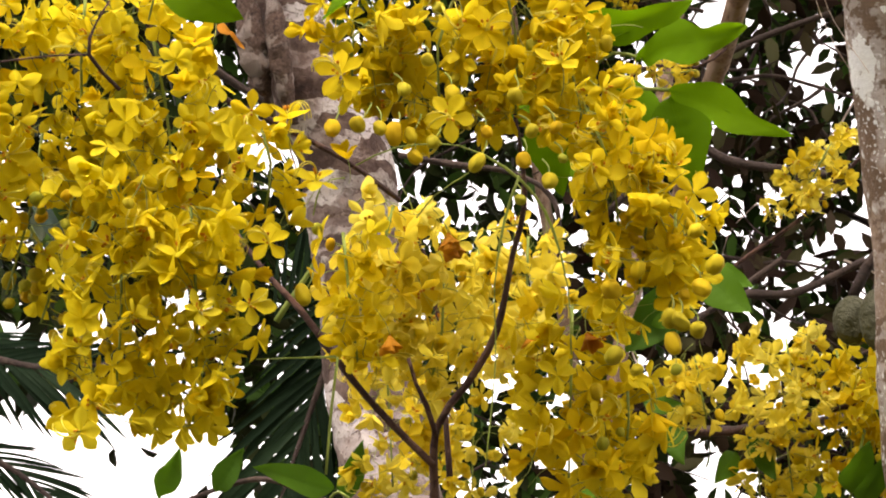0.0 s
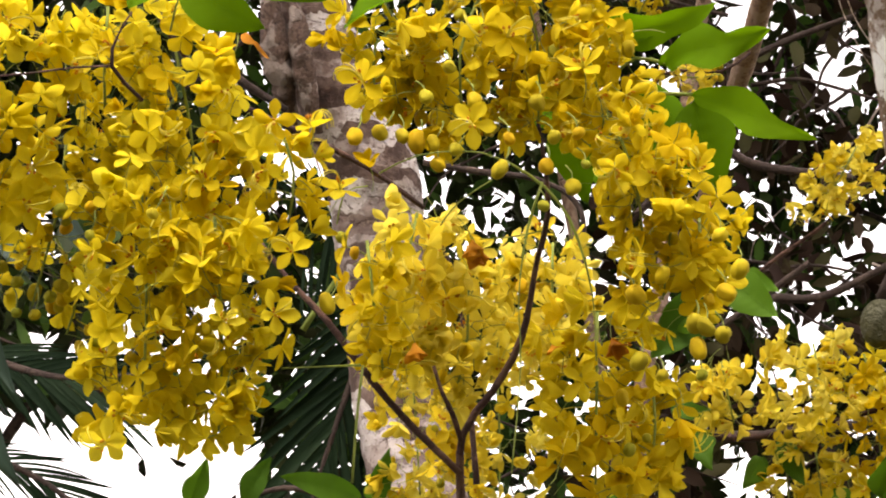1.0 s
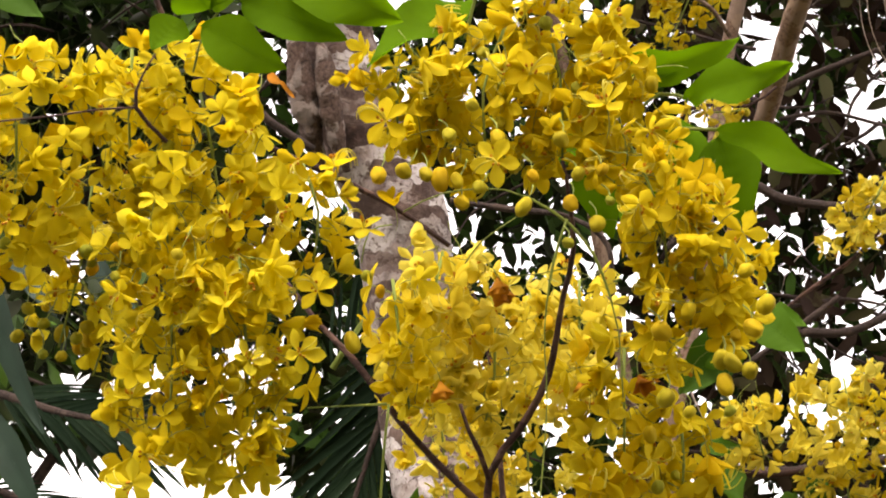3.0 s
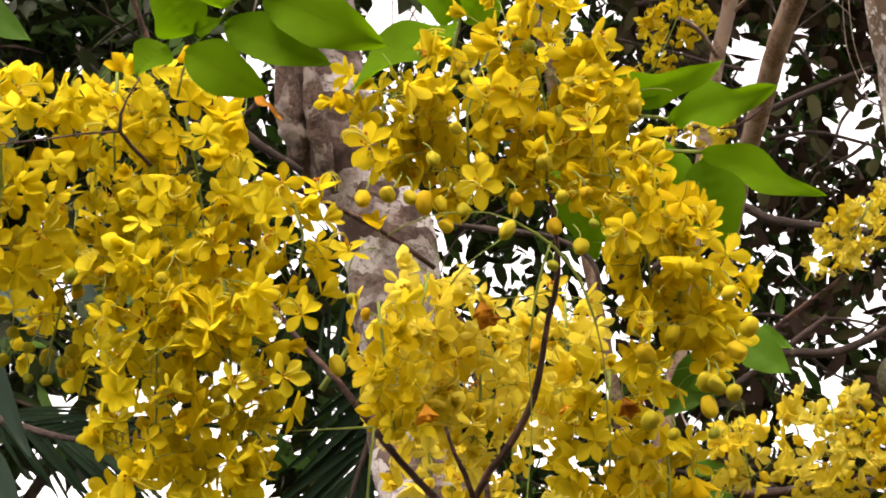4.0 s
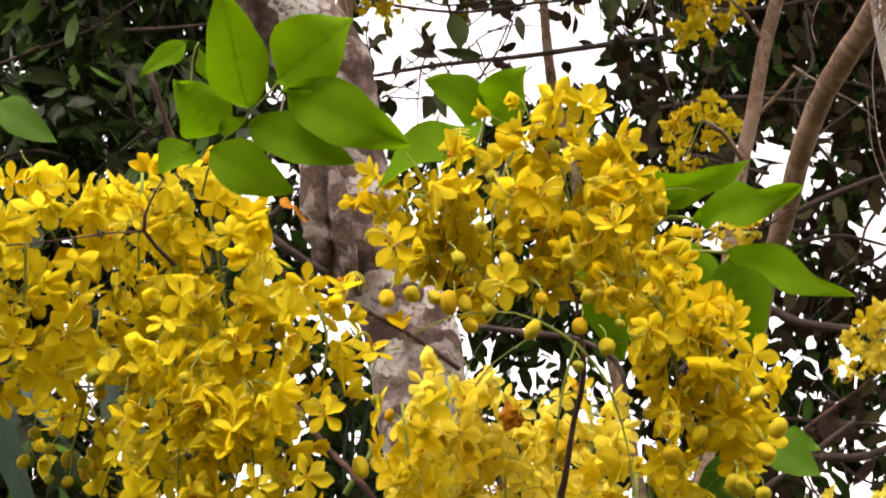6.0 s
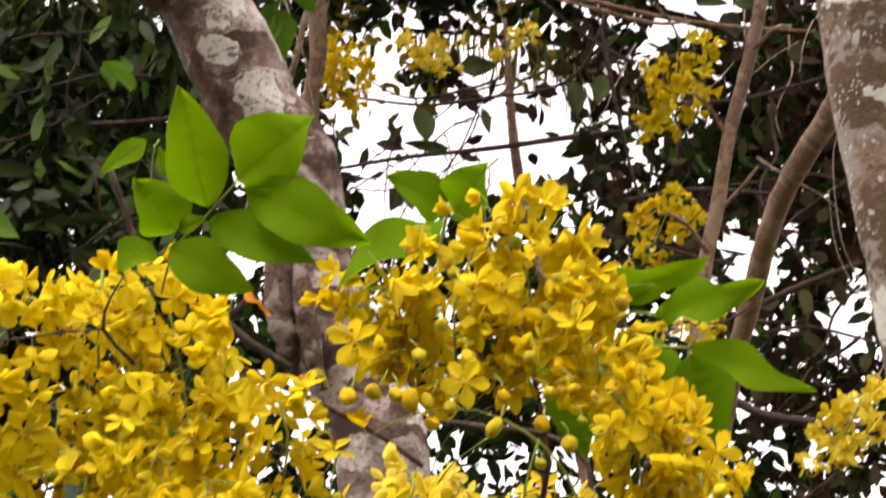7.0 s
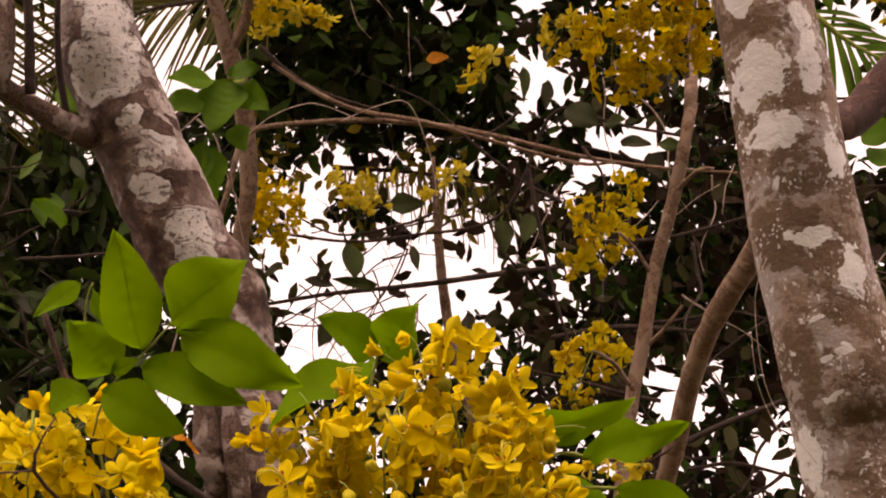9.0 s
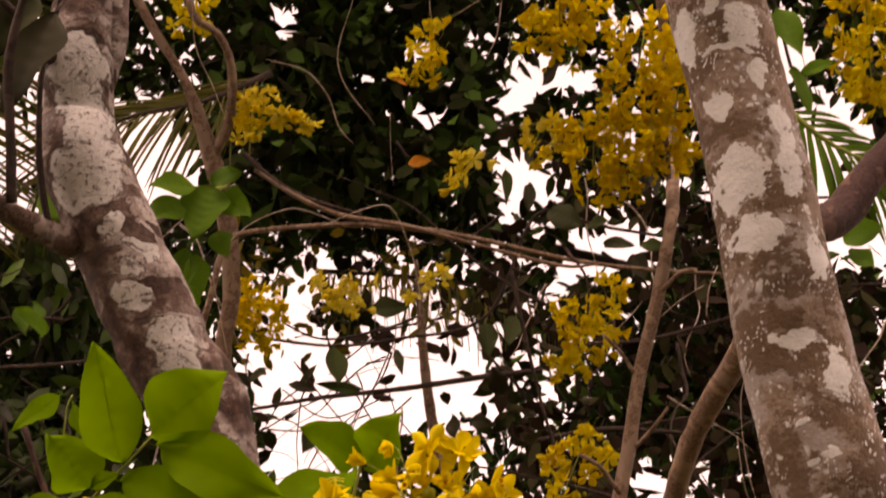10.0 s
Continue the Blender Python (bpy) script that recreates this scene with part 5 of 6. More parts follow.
raceme(br, [(0.110, 1.648, 2.318), (0.126, 1.636, 2.258), (0.138, 1.658, 2.201)], 0.0476, 0.95, kinds=FLOWERS_GOLD)
raceme(br, [(0.136, 1.627, 2.216), (0.163, 1.628, 2.146), (0.170, 1.649, 2.078)], 0.0410, 0.9, kinds=FLOWERS_GOLD)
raceme(br, [(0.193, 1.634, 2.182), (0.197, 1.639, 2.103), (0.188, 1.660, 2.030)], 0.0492, 0.85, taper=0.8, kinds=FLOWERS_GOLD)
raceme(br, [(0.226, 1.653, 2.112), (0.225, 1.669, 2.060), (0.213, 1.682, 2.013)], 0.0332, 0.6, bud_share=0.3, kinds=FLOWERS_GOLD)
hung_buds(br, [(-0.104, 1.561, 2.165), (-0.079, 1.562, 2.169), (-0.059, 1.564, 2.166), (-0.045, 1.566, 2.161), (-0.030, 1.567, 2.160), (-0.026, 1.574, 2.141), (0.041, 1.566, 2.163), (0.008, 1.554, 2.197), (0.068, 1.554, 2.194), (0.105, 1.562, 2.166), (0.076, 1.574, 2.138), (0.099, 1.579, 2.119)], 1.0)
hung_buds(br, [(0.234, 1.581, 2.071), (0.252, 1.587, 2.040), (0.240, 1.594, 2.020), (0.211, 1.605, 1.993), (0.220, 1.604, 1.990), (0.214, 1.610, 1.971), (0.237, 1.604, 1.982), (0.158, 1.603, 2.021), (-0.134, 1.644, 2.026), (0.161, 1.637, 1.965)], 1.05)
hung_buds(br, [(-0.010, 1.569, 2.154), (0.083, 1.564, 2.163), (0.074, 1.624, 2.115), (0.221, 1.653, 1.955), (0.184, 1.658, 1.956), (0.113, 1.590, 2.145), (-0.014, 1.542, 2.226), (-0.037, 1.552, 2.200)], 0.8, 0.02, True)
hung_buds(br, [(0.031, 1.538, 2.123)], 1.2)
single(br, (-0.093, 1.517, 2.201), (-0.1, -1, 0.2), FLOWERS_GOLD, 3, 1.35, 0.35)
single(br, (0.007, 1.543, 2.169), (0.0, -1, -0.1), FLOWERS_GOLD, 3, 1.25, 1.0)
single(br, (0.109, 1.522, 2.215), (-0.3, -0.7, 0.6), FLOWERS_GOLD, 0, 1.3, 1.6)
single(br, (-0.089, 1.572, 2.138), (-0.2, -0.5, 0.4), FLOWERS_GOLD, 2, 1.0, 1.6)

br = thing("flowering_branch", "branch of paler yellow flowers behind the main racemes", "flowering branch", (-0.007, 2.034, 2.139), "flowering branches")
stem_part("wood", br, BARK_TWIG, [(0.008, 2.100, 1.921, 0.004), (-0.002, 2.076, 2.052, 0.003), (-0.014, 2.031, 2.152, 0.003), (-0.052, 2.009, 2.223, 0.002)])
raceme(br, [(-0.056, 1.912, 2.199), (-0.069, 1.910, 2.133), (-0.077, 1.934, 2.036)], 0.0491, 1.05, FLOWERS_PALE, 1.10, 0.05)
raceme(br, [(0.000, 1.950, 2.143), (-0.001, 1.950, 2.064), (-0.015, 1.963, 2.002)], 0.0496, 1.00, FLOWERS_PALE, 1.10, 0.05)
raceme(br, [(0.103, 2.065, 2.208), (0.100, 2.056, 2.128), (0.097, 2.055, 2.046)], 0.0467, 0.95, FLOWERS_PALE, 1.04, 0.04)
raceme(br, [(0.045, 2.118, 2.210), (0.040, 2.138, 2.136), (0.032, 2.154, 2.069)], 0.0420, 0.60, FLOWERS_PALE, 0.99, 0.04)
raceme(br, [(-0.074, 2.195, 2.109), (-0.068, 2.213, 2.025), (-0.063, 2.229, 1.928)], 0.0537, 0.75, FLOWERS_PALE, 0.94, 0.08)
raceme(br, [(0.036, 2.207, 2.058), (0.038, 2.220, 1.989), (0.036, 2.232, 1.913)], 0.0537, 0.50, FLOWERS_PALE, 0.94, 0.08)
raceme(br, [(0.138, 1.842, 2.066), (0.135, 1.840, 1.987), (0.132, 1.859, 1.883)], 0.0568, 0.95, FLOWERS, 1.10, 0.08)
raceme(br, [(0.200, 1.904, 1.999), (0.199, 1.884, 1.946), (0.191, 1.896, 1.876)], 0.0366, 0.90, FLOWERS, 1.10, 0.08)
raceme(br, [(-0.107, 1.822, 2.141), (-0.098, 1.824, 2.060), (-0.089, 1.819, 1.998)], 0.0269, 0.80, FLOWERS, 1.10, 0.08)
for p in ((0.005, 1.710, 2.108), (0.010, 1.732, 2.106), (-0.054, 1.755, 2.013), (0.093, 1.851, 2.039), (0.145, 1.751, 2.014)):
    m = Matrix.Translation(p) @ facing((0.2, -0.3, -1), rng.uniform(0, 6)) @ Matrix.Scale(0.75, 4)
    part("wilted_flower", WILTED, br, "shrivelled orange-brown flower", m)

br = thing("flowering_branch", "loose branch of small yellow flowers against bright sky", "flowering branch", (0.387, 2.332, 2.016), "flowering branches")
stem_part("wood", br, BARK_TWIG, [(0.298, 2.344, 2.022, 0.005), (0.379, 2.333, 2.016, 0.005), (0.474, 2.313, 2.032, 0.004), (0.573, 2.285, 2.056, 0.004), (0.670, 2.251, 2.094, 0.004)])
raceme(br, [(0.454, 2.295, 2.134), (0.456, 2.288, 2.072), (0.430, 2.282, 2.018)], 0.0643, 0.73, FLOWERS_PALE, 0.93, 0.06)
raceme(br, [(0.522, 2.305, 2.121), (0.531, 2.298, 2.044), (0.536, 2.313, 1.949)], 0.0572, 0.63, FLOWERS, 0.93, 0.06)
raceme(br, [(0.322, 2.223, 2.095), (0.329, 2.231, 2.053), (0.336, 2.237, 2.017)], 0.0439, 0.68, FLOWERS_PALE, 0.93, 0.1)
raceme(br, [(0.452, 2.321, 2.010), (0.458, 2.330, 1.952), (0.463, 2.337, 1.886)], 0.0496, 0.49, FLOWERS_PALE, 0.88, 0.1)
raceme(br, [(0.586, 2.295, 2.096), (0.593, 2.289, 2.012), (0.591, 2.300, 1.947)], 0.0534, 0.58, FLOWERS, 0.93, 0.06)
raceme(br, [(0.415, 2.331, 1.990), (0.418, 2.340, 1.931), (0.420, 2.347, 1.873)], 0.0382, 0.49, FLOWERS_PALE, 0.88, 0.1)

br = thing("flowering_branch", "thin twig with a small cluster of yellow flowers", "flowering branch", (0.437, 2.568, 2.311), "flowering branches")
stem_part("wood", br, BARK_TWIG, [(0.387, 2.586, 2.272, 0.003), (0.454, 2.562, 2.322, 0.003), (0.535, 2.531, 2.375, 0.003), (0.599, 2.496, 2.438, 0.003), (0.707, 2.437, 2.523, 0.003)])
raceme(br, [(0.570, 2.470, 2.469), (0.543, 2.471, 2.421), (0.515, 2.492, 2.376)], 0.0406, 1.0, FLOWERS_PALE, 0.85, 0.05)

br = thing("flowering_branch", "thin twig with a loose string of yellow buds and flowers", "flowering branch", (0.287, 2.402, 2.560), "flowering branches")
stem_part("wood", br, BARK_TWIG, [(0.237, 2.433, 2.494, 0.003), (0.287, 2.402, 2.560, 0.003), (0.367, 2.393, 2.559, 0.002), (0.408, 2.377, 2.582, 0.002)])
raceme(br, [(0.296, 2.394, 2.579), (0.319, 2.401, 2.554), (0.367, 2.394, 2.555)], 0.0232, 0.6, FLOWERS_PALE, 0.85, 0.3)

br = thing("flowering_branch", "high branch with heavy golden racemes in shade", "flowering branch", (0.581, 2.881, 3.508), "flowering branches")
stem_part("wood", br, BARK_TWIG, [(0.608, 3.095, 3.578, 0.005), (0.607, 2.998, 3.725, 0.005), (0.575, 2.853, 3.893, 0.005), (0.462, 2.684, 3.963, 0.003), (0.365, 2.572, 3.954, 0.003)])
raceme(br, [(0.365, 2.556, 3.897), (0.368, 2.625, 3.815), (0.366, 2.686, 3.740)], 0.0790, 0.70, FLOWERS_DEEP, 1.0, 0.05)
raceme(br, [(0.527, 2.661, 3.741), (0.503, 2.742, 3.641), (0.488, 2.836, 3.508)], 0.0658, 0.70, FLOWERS_DEEP, 0.95, 0.05)
raceme(br, [(0.604, 2.712, 3.738), (0.591, 2.786, 3.643), (0.571, 2.858, 3.546)], 0.0612, 0.63, FLOWERS_DEEP, 0.95, 0.05)
raceme(br, [(0.439, 2.753, 3.639), (0.426, 2.799, 3.578), (0.424, 2.842, 3.515)], 0.0603, 0.52, FLOWERS_DEEP, 0.95, 0.05)
raceme(br, [(0.330, 2.777, 3.626), (0.318, 2.796, 3.600), (0.317, 2.812, 3.578)], 0.0329, 0.6, FLOWERS_PALE, 0.9, 0.0)
raceme(br, [(0.192, 2.816, 3.586), (0.180, 2.835, 3.560), (0.168, 2.854, 3.533)], 0.0285, 0.6, FLOWERS_PALE, 0.9, 0.0)

br = thing("flowering_branch", "scattered yellow flower strings hanging in the dark foliage", "flowering branch", (0.446, 3.143, 3.504), "flowering branches")
stem_part("wood", br, BARK_TWIG, [(0.395, 3.165, 3.575, 0.003), (0.434, 3.156, 3.485, 0.003), (0.424, 3.215, 3.384, 0.002)])
raceme(br, [(0.456, 3.166, 3.463), (0.430, 3.208, 3.393), (0.398, 3.250, 3.324)], 0.0647, 0.8, FLOWERS, 0.95, 0.05)
raceme(br, [(0.400, 3.123, 3.127), (0.369, 3.156, 3.064), (0.333, 3.189, 2.997)], 0.0557, 0.6, FLOWERS, 0.95, 0.35)
raceme(br, [(0.117, 2.883, 3.920), (0.110, 2.904, 3.893), (0.097, 2.922, 3.870)], 0.0471, 0.95, FLOWERS, 0.9, 0.05)
raceme(br, [(-0.353, 2.801, 3.990), (-0.361, 2.819, 3.968), (-0.364, 2.833, 3.950)], 0.0471, 0.95, FLOWERS, 0.9, 0.05)
raceme(br, [(-0.242, 2.936, 3.836), (-0.250, 2.964, 3.799), (-0.257, 2.987, 3.765)], 0.0329, 0.9, FLOWERS_PALE, 0.9, 0.0)
raceme(br, [(-0.209, 2.956, 3.813), (-0.175, 2.976, 3.790), (-0.128, 2.978, 3.790)], 0.0212, 1.1, FLOWERS_PALE, 0.85, 0.0)
raceme(br, [(-0.280, 3.417, 3.654), (-0.276, 3.449, 3.599), (-0.271, 3.474, 3.555)], 0.0611, 0.9, FLOWERS_DEEP, 0.9, 0.0)
raceme(br, [(-0.103, 3.422, 3.664), (-0.066, 3.436, 3.642), (-0.042, 3.450, 3.619)], 0.0585, 0.6, FLOWERS_PALE, 0.9, 0.0)
raceme(br, [(0.116, 3.071, 3.474), (0.104, 3.083, 3.455), (0.080, 3.094, 3.436)], 0.0275, 0.5, FLOWERS_PALE, 0.85, 0.0)
raceme(br, [(0.917, 2.500, 3.729), (0.922, 2.564, 3.648), (0.931, 2.638, 3.547)], 0.0595, 0.75, FLOWERS, 0.95, 0.05)

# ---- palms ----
palm_frond("green palm frond in painted shade low behind the flowers", [(-0.146, 3.084, 2.443), (-0.220, 3.032, 2.205), (-0.294, 2.966, 1.945)], 0.010, 0.26, 26, PALM_SHADED, (0.2, -1, 0.3), 0.5, stem=BARK_DARK)
palm_frond("green palm frond in painted shade low behind the flowers", [(-0.938, 3.183, 2.341), (-0.739, 3.144, 2.280), (-0.544, 3.080, 2.276)], 0.010, 0.22, 26, PALM_SHADED, (0.1, -1, 0.5), 0.5, stem=BARK_DARK)
palm_frond("green palm frond in painted shade low behind the flowers", [(-0.944, 3.112, 2.160), (-0.774, 3.169, 2.099), (-0.576, 3.129, 1.944)], 0.010, 0.15, 26, PALM_SHADED, (0.1, -1, 0.5), 0.45, stem=BARK_DARK)
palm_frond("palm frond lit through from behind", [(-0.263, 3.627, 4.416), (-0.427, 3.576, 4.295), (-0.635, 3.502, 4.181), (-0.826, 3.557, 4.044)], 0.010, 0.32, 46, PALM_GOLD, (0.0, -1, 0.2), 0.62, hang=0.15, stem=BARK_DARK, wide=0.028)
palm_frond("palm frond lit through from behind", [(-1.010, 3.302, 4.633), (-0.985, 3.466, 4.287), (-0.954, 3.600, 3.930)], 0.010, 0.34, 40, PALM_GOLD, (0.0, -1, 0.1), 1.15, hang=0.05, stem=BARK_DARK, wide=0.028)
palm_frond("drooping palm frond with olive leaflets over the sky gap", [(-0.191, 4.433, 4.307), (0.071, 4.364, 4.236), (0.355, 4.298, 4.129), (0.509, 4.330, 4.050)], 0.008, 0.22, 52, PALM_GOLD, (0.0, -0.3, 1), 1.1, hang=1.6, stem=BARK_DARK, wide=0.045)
palm_frond("bright green palm frond in the sky gap", [(0.830, 2.835, 3.669), (0.914, 2.859, 3.600), (1.078, 2.867, 3.506)], 0.008, 0.20, 24, MID_LEAF, (0.0, -1, 0.3), 0.8, wide=0.075)
palm_frond("green palm frond in painted shade beside the trunk", [(-0.308, 3.191, 2.376), (-0.222, 3.161, 2.518), (-0.262, 3.134, 2.598)], 0.007, 0.2, 16, PALM_SHADED, (0.2, -1, 0.3), 0.5)

# ---- foliage behind ----
def gaps_far():
    return [(-0.272, 4.088, 0.183, 0.142), (-0.090, 4.008, 0.215, 0.157), (0.160, 4.077, 0.133, 0.191), (0.445, 4.750, 0.060, 0.050), (0.704, 4.444, 0.113, 0.073), (-0.754, 4.781, 0.072, 0.108), (0.756, 3.653, 0.042, 0.073),
            (-0.270, 3.793, 0.081, 0.049), (0.471, 4.669, 0.080, 0.050), (1.441, 4.525, 0.161, 0.161), (1.448, 4.780, 0.129, 0.220), (1.349, 5.215, 0.053, 0.134), (-0.737, 4.824, 0.153, 0.180), (-1.137, 4.861, 0.128, 0.220), (0.578, 5.128, 0.130, 0.046), (0.131, 4.987, 0.082, 0.033), (0.723, 4.476, 0.122, 0.059), (-0.304, 5.374, 0.049, 0.061), (0.130, 5.227, 0.052, 0.034), (0.052, 5.408, 0.030, 0.030), (-0.29, 4.321, 0.106, 0.055), (-0.154, 4.397, 0.124, 0.039), (0.05, 4.312, 0.106, 0.072), (0.198, 4.191, 0.054, 0.071), (-0.057, 3.99, 0.284, 0.086), (-0.288, 4.052, 0.103, 0.07), (0.159, 4.021, 0.069, 0.103), (0.674, 4.454, 0.074, 0.048), 
            (0.772, 4.851, 0.031, 0.078), (0.895, 5.162, 0.019, 0.045), (0.914, 4.672, 0.013, 0.041), (-1.144, 3.097, 0.011, 0.002), (-1.104, 2.953, 0.001, 0.017), (-1.15, 2.733, 0.032, -0.008), (0.809, 5.331, 0.012, 0.008), (0.877, 5.352, 0.008, 0.004), (-0.361, 5.425, 0.012, 0.016), (-0.323, 5.327, 0.0, 0.0),
            (0.718, 4.576, 0.008, 0.0), (-0.287, 3.922, 0.052, 0.052), (0.384, 4.871, 0.01, 0.0), (0.139, 4.964, 0.043, 0.01), (0.432, 5.02, 0.03, 0.03), (0.246, 5.119, 0.015, 0.0), (0.614, 5.127, 0.063, 0.02), (-0.299, 4.258, 0.088, 0.055), (0.136, 4.204, 0.121, 0.088), (-0.1, 4.042, 0.235, 0.102), (-0.398, 4.127, 0.02, 0.02), (-0.047, 5.153, 0.018, 0.011), (0.292, 5.303, 0.019, 0.019)]


def gaps_low():
    return [(-0.933, 2.346, 0.408, 0.181), (-0.656, 2.413, 0.120, 0.090), (-0.950, 2.697, 0.092, 0.046), (-0.724, 2.723, 0.061, 0.061), (-0.794, 2.526, 0.182, 0.091), (-1.205, 2.641, 0.077, 0.037), (-1.145, 2.428, 0.122, 0.092), (0.829, 2.725, 0.018, 0.009), (0.917, 2.671, 0.006, 0.012), (1.027, 3.426, 0.035, 0.088), (-0.170, 3.834, 0.130, 0.073), (0.764, 3.631, 0.042, 0.068), (-0.996, 2.936, 0.034, 0.078), (-1.026, 2.671, 0.123, 0.025),
            (0.980, 2.873, 0.022, 0.009), (1.068, 2.818, 0.012, 0.006), (0.728, 2.295, 0.082, 0.045), (0.830, 2.594, 0.021, 0.033), (-0.373, 3.016, 0.038, 0.061), (-0.440, 3.243, 0.031, 0.047), (0.151, 2.610, 0.030, 0.060), (1.124, 2.984, 0.047, 0.063)]


def glints(count, x0, x1, z0, z1, seed):
    """Small chance openings in the leaves."""
    r = random.Random(seed)
    return [(r.uniform(x0, x1), r.uniform(z0, z1), r.uniform(-0.022, 0.006), r.uniform(-0.022, 0.008)) for _ in range(count)]


RIGHT_A, RIGHT_B = (0.119, 4.600, 4.499), (1.037, 4.600, 3.856)
GAPS = gaps_far() + gaps_low() + glints(120, 0.3, 1.35, 1.9, 3.6, 4) + glints(80, -1.2, 1.3, 2.4, 5.2, 5) + glints(90, -1.3, 0.4, 1.8, 3.3, 6) + glints(170, -1.9, -0.45, 2.3, 4.3, 8) + glints(70, RIGHT_A[0], RIGHT_B[0], RIGHT_B[2], RIGHT_A[2], 10)
hedge = thing("background_tree", "dark leafy tree with sky glinting through", "tree", (2.0, 4.9, -0.02), "background trees")
stem_part("trunk", hedge, BARK_DARK, [(2.0, 4.9, -0.05, 0.09), (1.95, 4.95, 1.5, 0.08), (1.9, 5.0, 3.2, 0.06), (1.7, 5.0, 6.0, 0.04)], seg=12)
for a, b in (((1.95, 4.95, 1.6), (0.9, 4.7, 2.2)), ((1.92, 4.98, 2.6), (1.1, 4.8, 3.1)), ((1.9, 5.0, 3.4), (0.9, 4.8, 4.4)), ((1.85, 5.0, 4.2), (-0.6, 4.9, 5.0))):
    mid = tuple(0.5 * (p + q) + 0.08 for p, q in zip(a, b))
    stem_part("limb", hedge, BARK_DARK, [(*a, 0.025), (*mid, 0.018), (*b, 0.008)], seg=8, step=0.05)
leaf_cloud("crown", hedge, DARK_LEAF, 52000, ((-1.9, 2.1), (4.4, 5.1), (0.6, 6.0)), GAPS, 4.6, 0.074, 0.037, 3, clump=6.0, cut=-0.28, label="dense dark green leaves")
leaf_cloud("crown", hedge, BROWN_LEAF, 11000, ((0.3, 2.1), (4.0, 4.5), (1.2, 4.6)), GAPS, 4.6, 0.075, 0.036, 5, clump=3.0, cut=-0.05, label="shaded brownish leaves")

def span(a, b):
    return (min(a, b), max(a, b))


TOP_A, TOP_B = (-0.463, 4.300, 5.412), (0.304, 4.300, 4.359)
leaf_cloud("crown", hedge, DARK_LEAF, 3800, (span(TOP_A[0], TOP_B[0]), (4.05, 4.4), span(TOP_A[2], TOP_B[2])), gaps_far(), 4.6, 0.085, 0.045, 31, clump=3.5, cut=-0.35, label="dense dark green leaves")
GAP_A, GAP_B = (-0.451, 4.400, 4.317), (0.225, 4.400, 4.046)
leaf_cloud("sprig", hedge, OLIVE_LEAF, 420, (span(GAP_A[0], GAP_B[0]), (4.2, 4.6), (4.08, 4.44)), [], 4.6, 0.05, 0.026, 41, clump=6.0, cut=-0.05, label="olive-yellow leaves lit through from behind")
GAP_C, GAP_D = (-0.400, 4.400, 4.182), (0.339, 4.400, 3.827)
leaf_cloud("sprig", hedge, BROWN_LEAF, 120, (span(GAP_C[0], GAP_D[0]), (4.0, 4.6), span(GAP_C[2], GAP_D[2])), [], 4.6, 0.075, 0.038, 43, clump=6.0, cut=0.0, label="brown leaves in silhouette against the sky")
left_tree = thing("background_tree", "dark glossy-leaved tree beside the leaning trunk", "tree", (-1.3, 3.9, -0.02), "background trees")
stem_part("trunk", left_tree, BARK_DARK, [(-1.35, 3.9, -0.05, 0.06), (-1.3, 3.9, 1.6, 0.05), (-1.1, 3.9, 3.6, 0.03)], seg=12)
for a, b in (((-1.3, 3.9, 1.9), (-0.7, 3.8, 2.9)), ((-1.25, 3.9, 2.4), (-0.8, 3.8, 3.4)), ((-1.2, 3.9, 2.8), (-1.6, 3.8, 3.6))):
    mid = tuple(0.5 * (p + q) + 0.05 for p, q in zip(a, b))
    stem_part("limb", left_tree, BARK_DARK, [(*a, 0.018), (*mid, 0.012), (*b, 0.006)], seg=8, step=0.05)
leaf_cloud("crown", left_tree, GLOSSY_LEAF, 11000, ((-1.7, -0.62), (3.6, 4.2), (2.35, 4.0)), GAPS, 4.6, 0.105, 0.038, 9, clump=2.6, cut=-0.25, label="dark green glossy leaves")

leaf_cloud("crown", left_tree, DARK_LEAF, 900, ((-0.47, -0.17), (3.9, 4.2), (2.24, 2.84)), [], 4.6, 0.085, 0.042, 53, clump=5.0, cut=-0.15, label="dark leaves low beside the trunk")

deep = thing("background_tree", "far dark foliage closing the view", "tree", (-2.2, 6.3, -0.02), "background trees")
stem_part("trunk", deep, BARK_DARK, [(-2.2, 6.3, -0.05, 0.10), (-2.2, 6.3, 3.0, 0.08), (-2.0, 6.3, 6.5, 0.05)], seg=12)
for a, b in (((-2.2, 6.3, 3.2), (-1.0, 6.2, 5.5)), ((-2.2, 6.3, 4.6), (0.5, 6.2, 7.0))):
    mid = tuple(0.5 * (p + q) + 0.1 for p, q in zip(a, b))
    stem_part("limb", deep, BARK_DARK, [(*a, 0.04), (*mid, 0.025), (*b, 0.01)], seg=8, step=0.06)
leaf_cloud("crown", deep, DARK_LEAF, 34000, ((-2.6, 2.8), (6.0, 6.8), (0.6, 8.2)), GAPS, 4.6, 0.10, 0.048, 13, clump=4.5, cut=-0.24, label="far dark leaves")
RIGHT_C, RIGHT_D = (0.608, 5.300, 4.691), (1.332, 5.300, 4.120)
leaf_cloud("crown", deep, DARK_LEAF, 1500, (span(RIGHT_C[0], RIGHT_D[0]), (5.15, 5.5), span(RIGHT_C[2], RIGHT_D[2])), [(0.756, 3.653, 0.042, 0.073), (0.846, 3.710, 0.033, 0.065)], 4.6, 0.085, 0.042, 47, clump=5.0, cut=-0.12, label="far dark leaves")
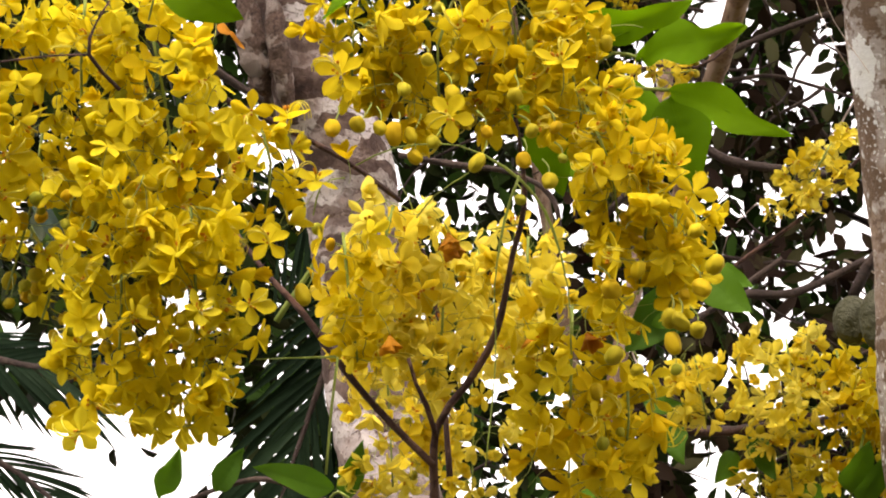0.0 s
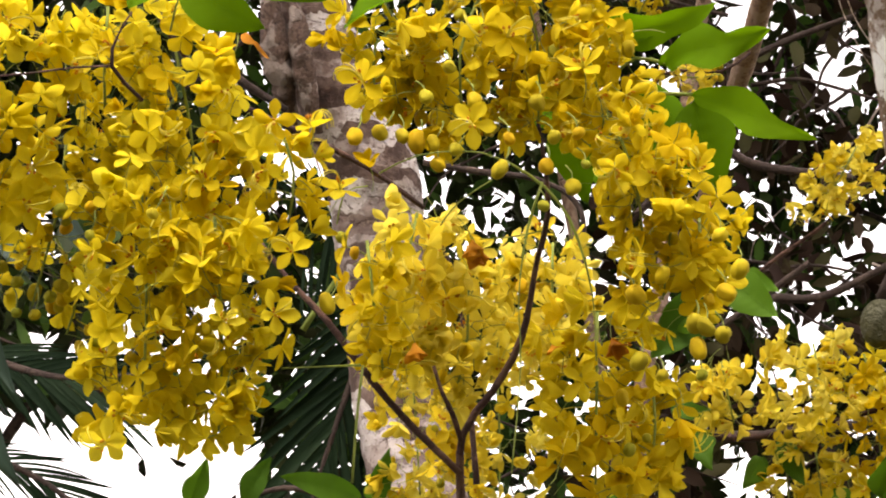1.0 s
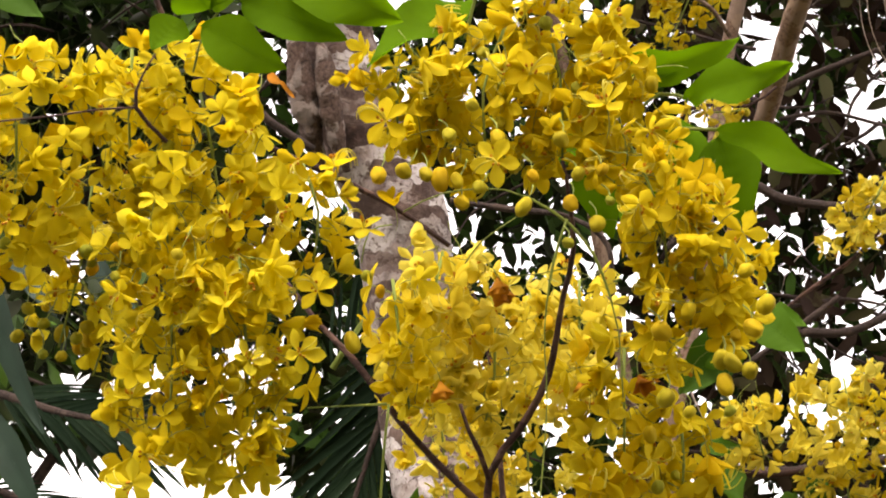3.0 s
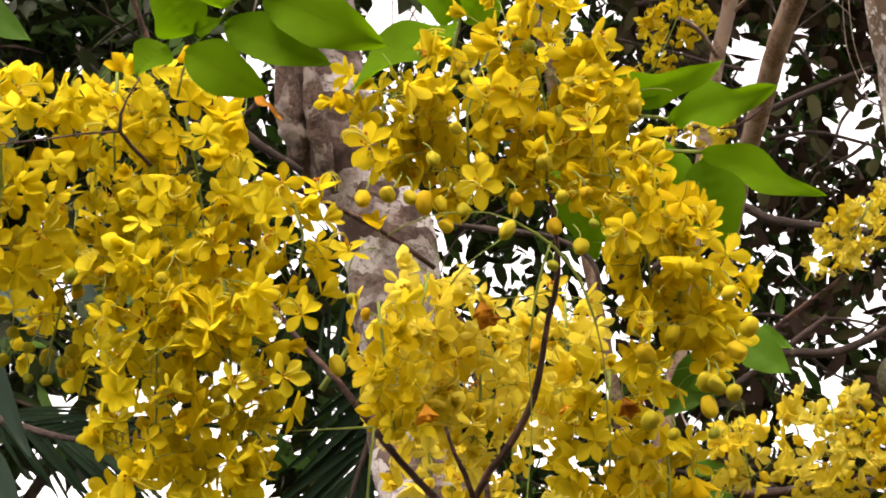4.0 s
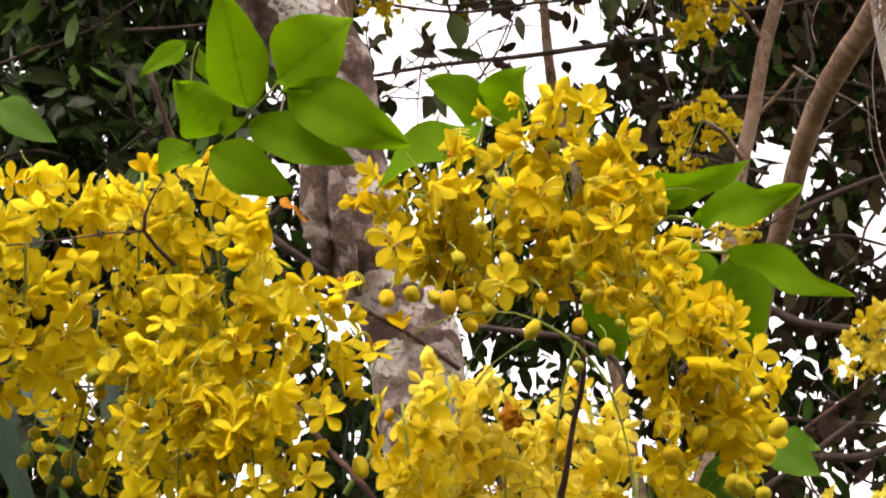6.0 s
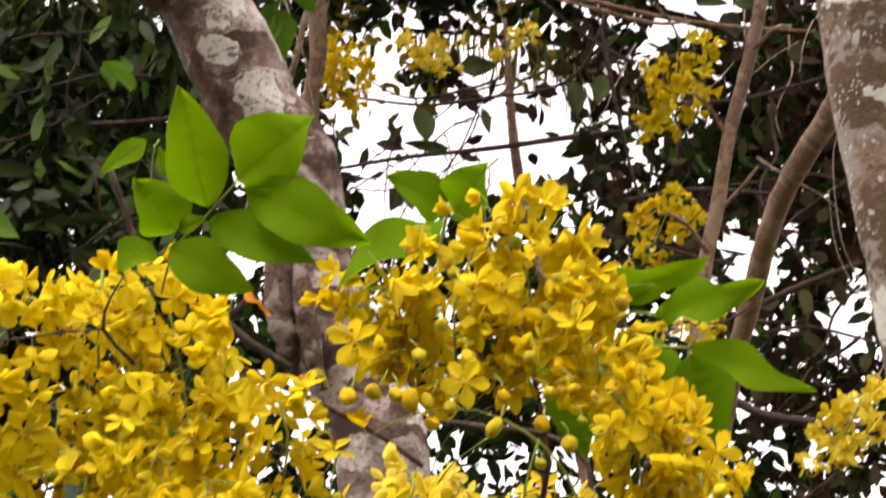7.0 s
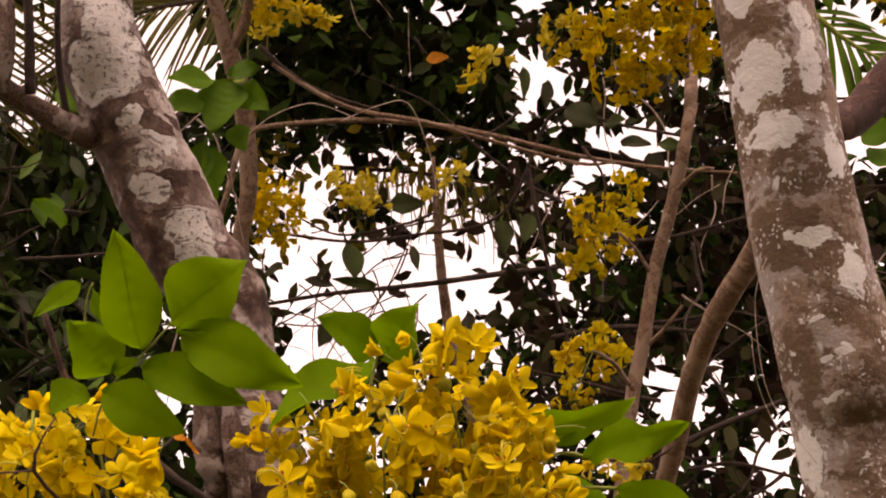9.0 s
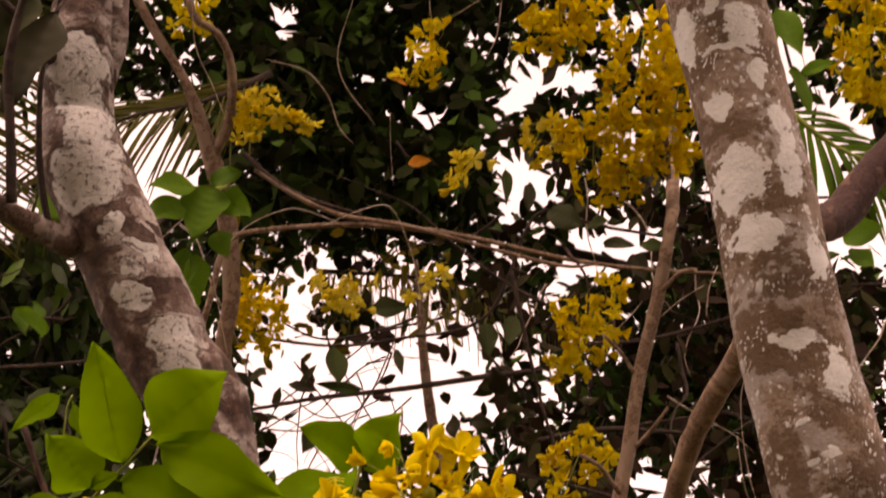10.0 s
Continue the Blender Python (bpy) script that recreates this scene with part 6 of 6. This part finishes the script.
# Out-of-view leaf layer, added only to keep skylight off the far trees.
leaf_cloud("canopy", deep, DARK_LEAF, 11000, ((-4.0, 4.0), (0.7, 5.4), (6.3, 7.0)), [], 4.6, 0.22, 0.11, 17, clump=1.0, cut=-0.6, label="unseen leaf roof added to shade the far trees")

# Added out of view: blocks low sky light so the far trees stay dark.
behind = thing("background_tree", "unseen leafy tree row added to block the low sky", "tree", (0.0, -5.0, -0.02), "background trees")
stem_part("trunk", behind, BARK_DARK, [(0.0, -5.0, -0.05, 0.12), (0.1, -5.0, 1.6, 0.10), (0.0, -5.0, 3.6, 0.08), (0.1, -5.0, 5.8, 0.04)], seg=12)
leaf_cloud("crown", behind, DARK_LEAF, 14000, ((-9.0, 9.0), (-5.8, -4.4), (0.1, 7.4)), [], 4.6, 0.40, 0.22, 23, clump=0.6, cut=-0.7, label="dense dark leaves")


# ---- fine twigs through the crowns ----
def fine_twigs(name, parent, mat, count, box, length, thick, seed, fall, label):
    r = random.Random(seed)
    runs = []
    for _ in range(count):
        p = Vector((r.uniform(*box[0]), r.uniform(*box[1]), r.uniform(*box[2])))
        d = Vector((r.uniform(-1, 1), r.uniform(-0.3, 0.3), r.uniform(-0.5, 0.6) - fall)).normalized()
        n = 6
        step = length * r.uniform(0.5, 1.3) / n
        pts = []
        for k in range(n + 1):
            pts.append((*p, thick * (1 - 0.75 * k / n)))
            d = (d + Vector((r.uniform(-0.45, 0.45), r.uniform(-0.2, 0.2), r.uniform(-0.4, 0.3) - 0.15 * fall))).normalized()
            p = p + d * step
        runs.append(tube(pts, 0, 5, 0.02))
    v, f = join(runs)
    part(name, mesh(name, v, f, [mat]), parent, label, kind="stuff")


fine_twigs("brushwood", hedge, BARK_DARK, 70, ((0.25, 1.5), (4.0, 4.3), (1.8, 4.4)), 0.55, 0.006, 3, 0.0, "fine dark bare twigs")
fine_twigs("brushwood", hedge, VINE, 26, ((-0.6, 1.3), (3.9, 4.2), (2.4, 5.0)), 0.45, 0.003, 8, 0.9, "fine pale hanging twigs")
fine_twigs("brushwood", hedge, BARK_DARK, 40, ((-0.5, 0.45), (4.3, 4.6), (3.2, 4.2)), 0.40, 0.003, 12, 0.2, "fine dark twigs against the sky")
fine_twigs("brushwood", left_tree, BARK_DARK, 24, ((-1.2, -0.6), (3.5, 3.7), (2.2, 3.8)), 0.4, 0.005, 15, 0.0, "fine dark bare twigs")
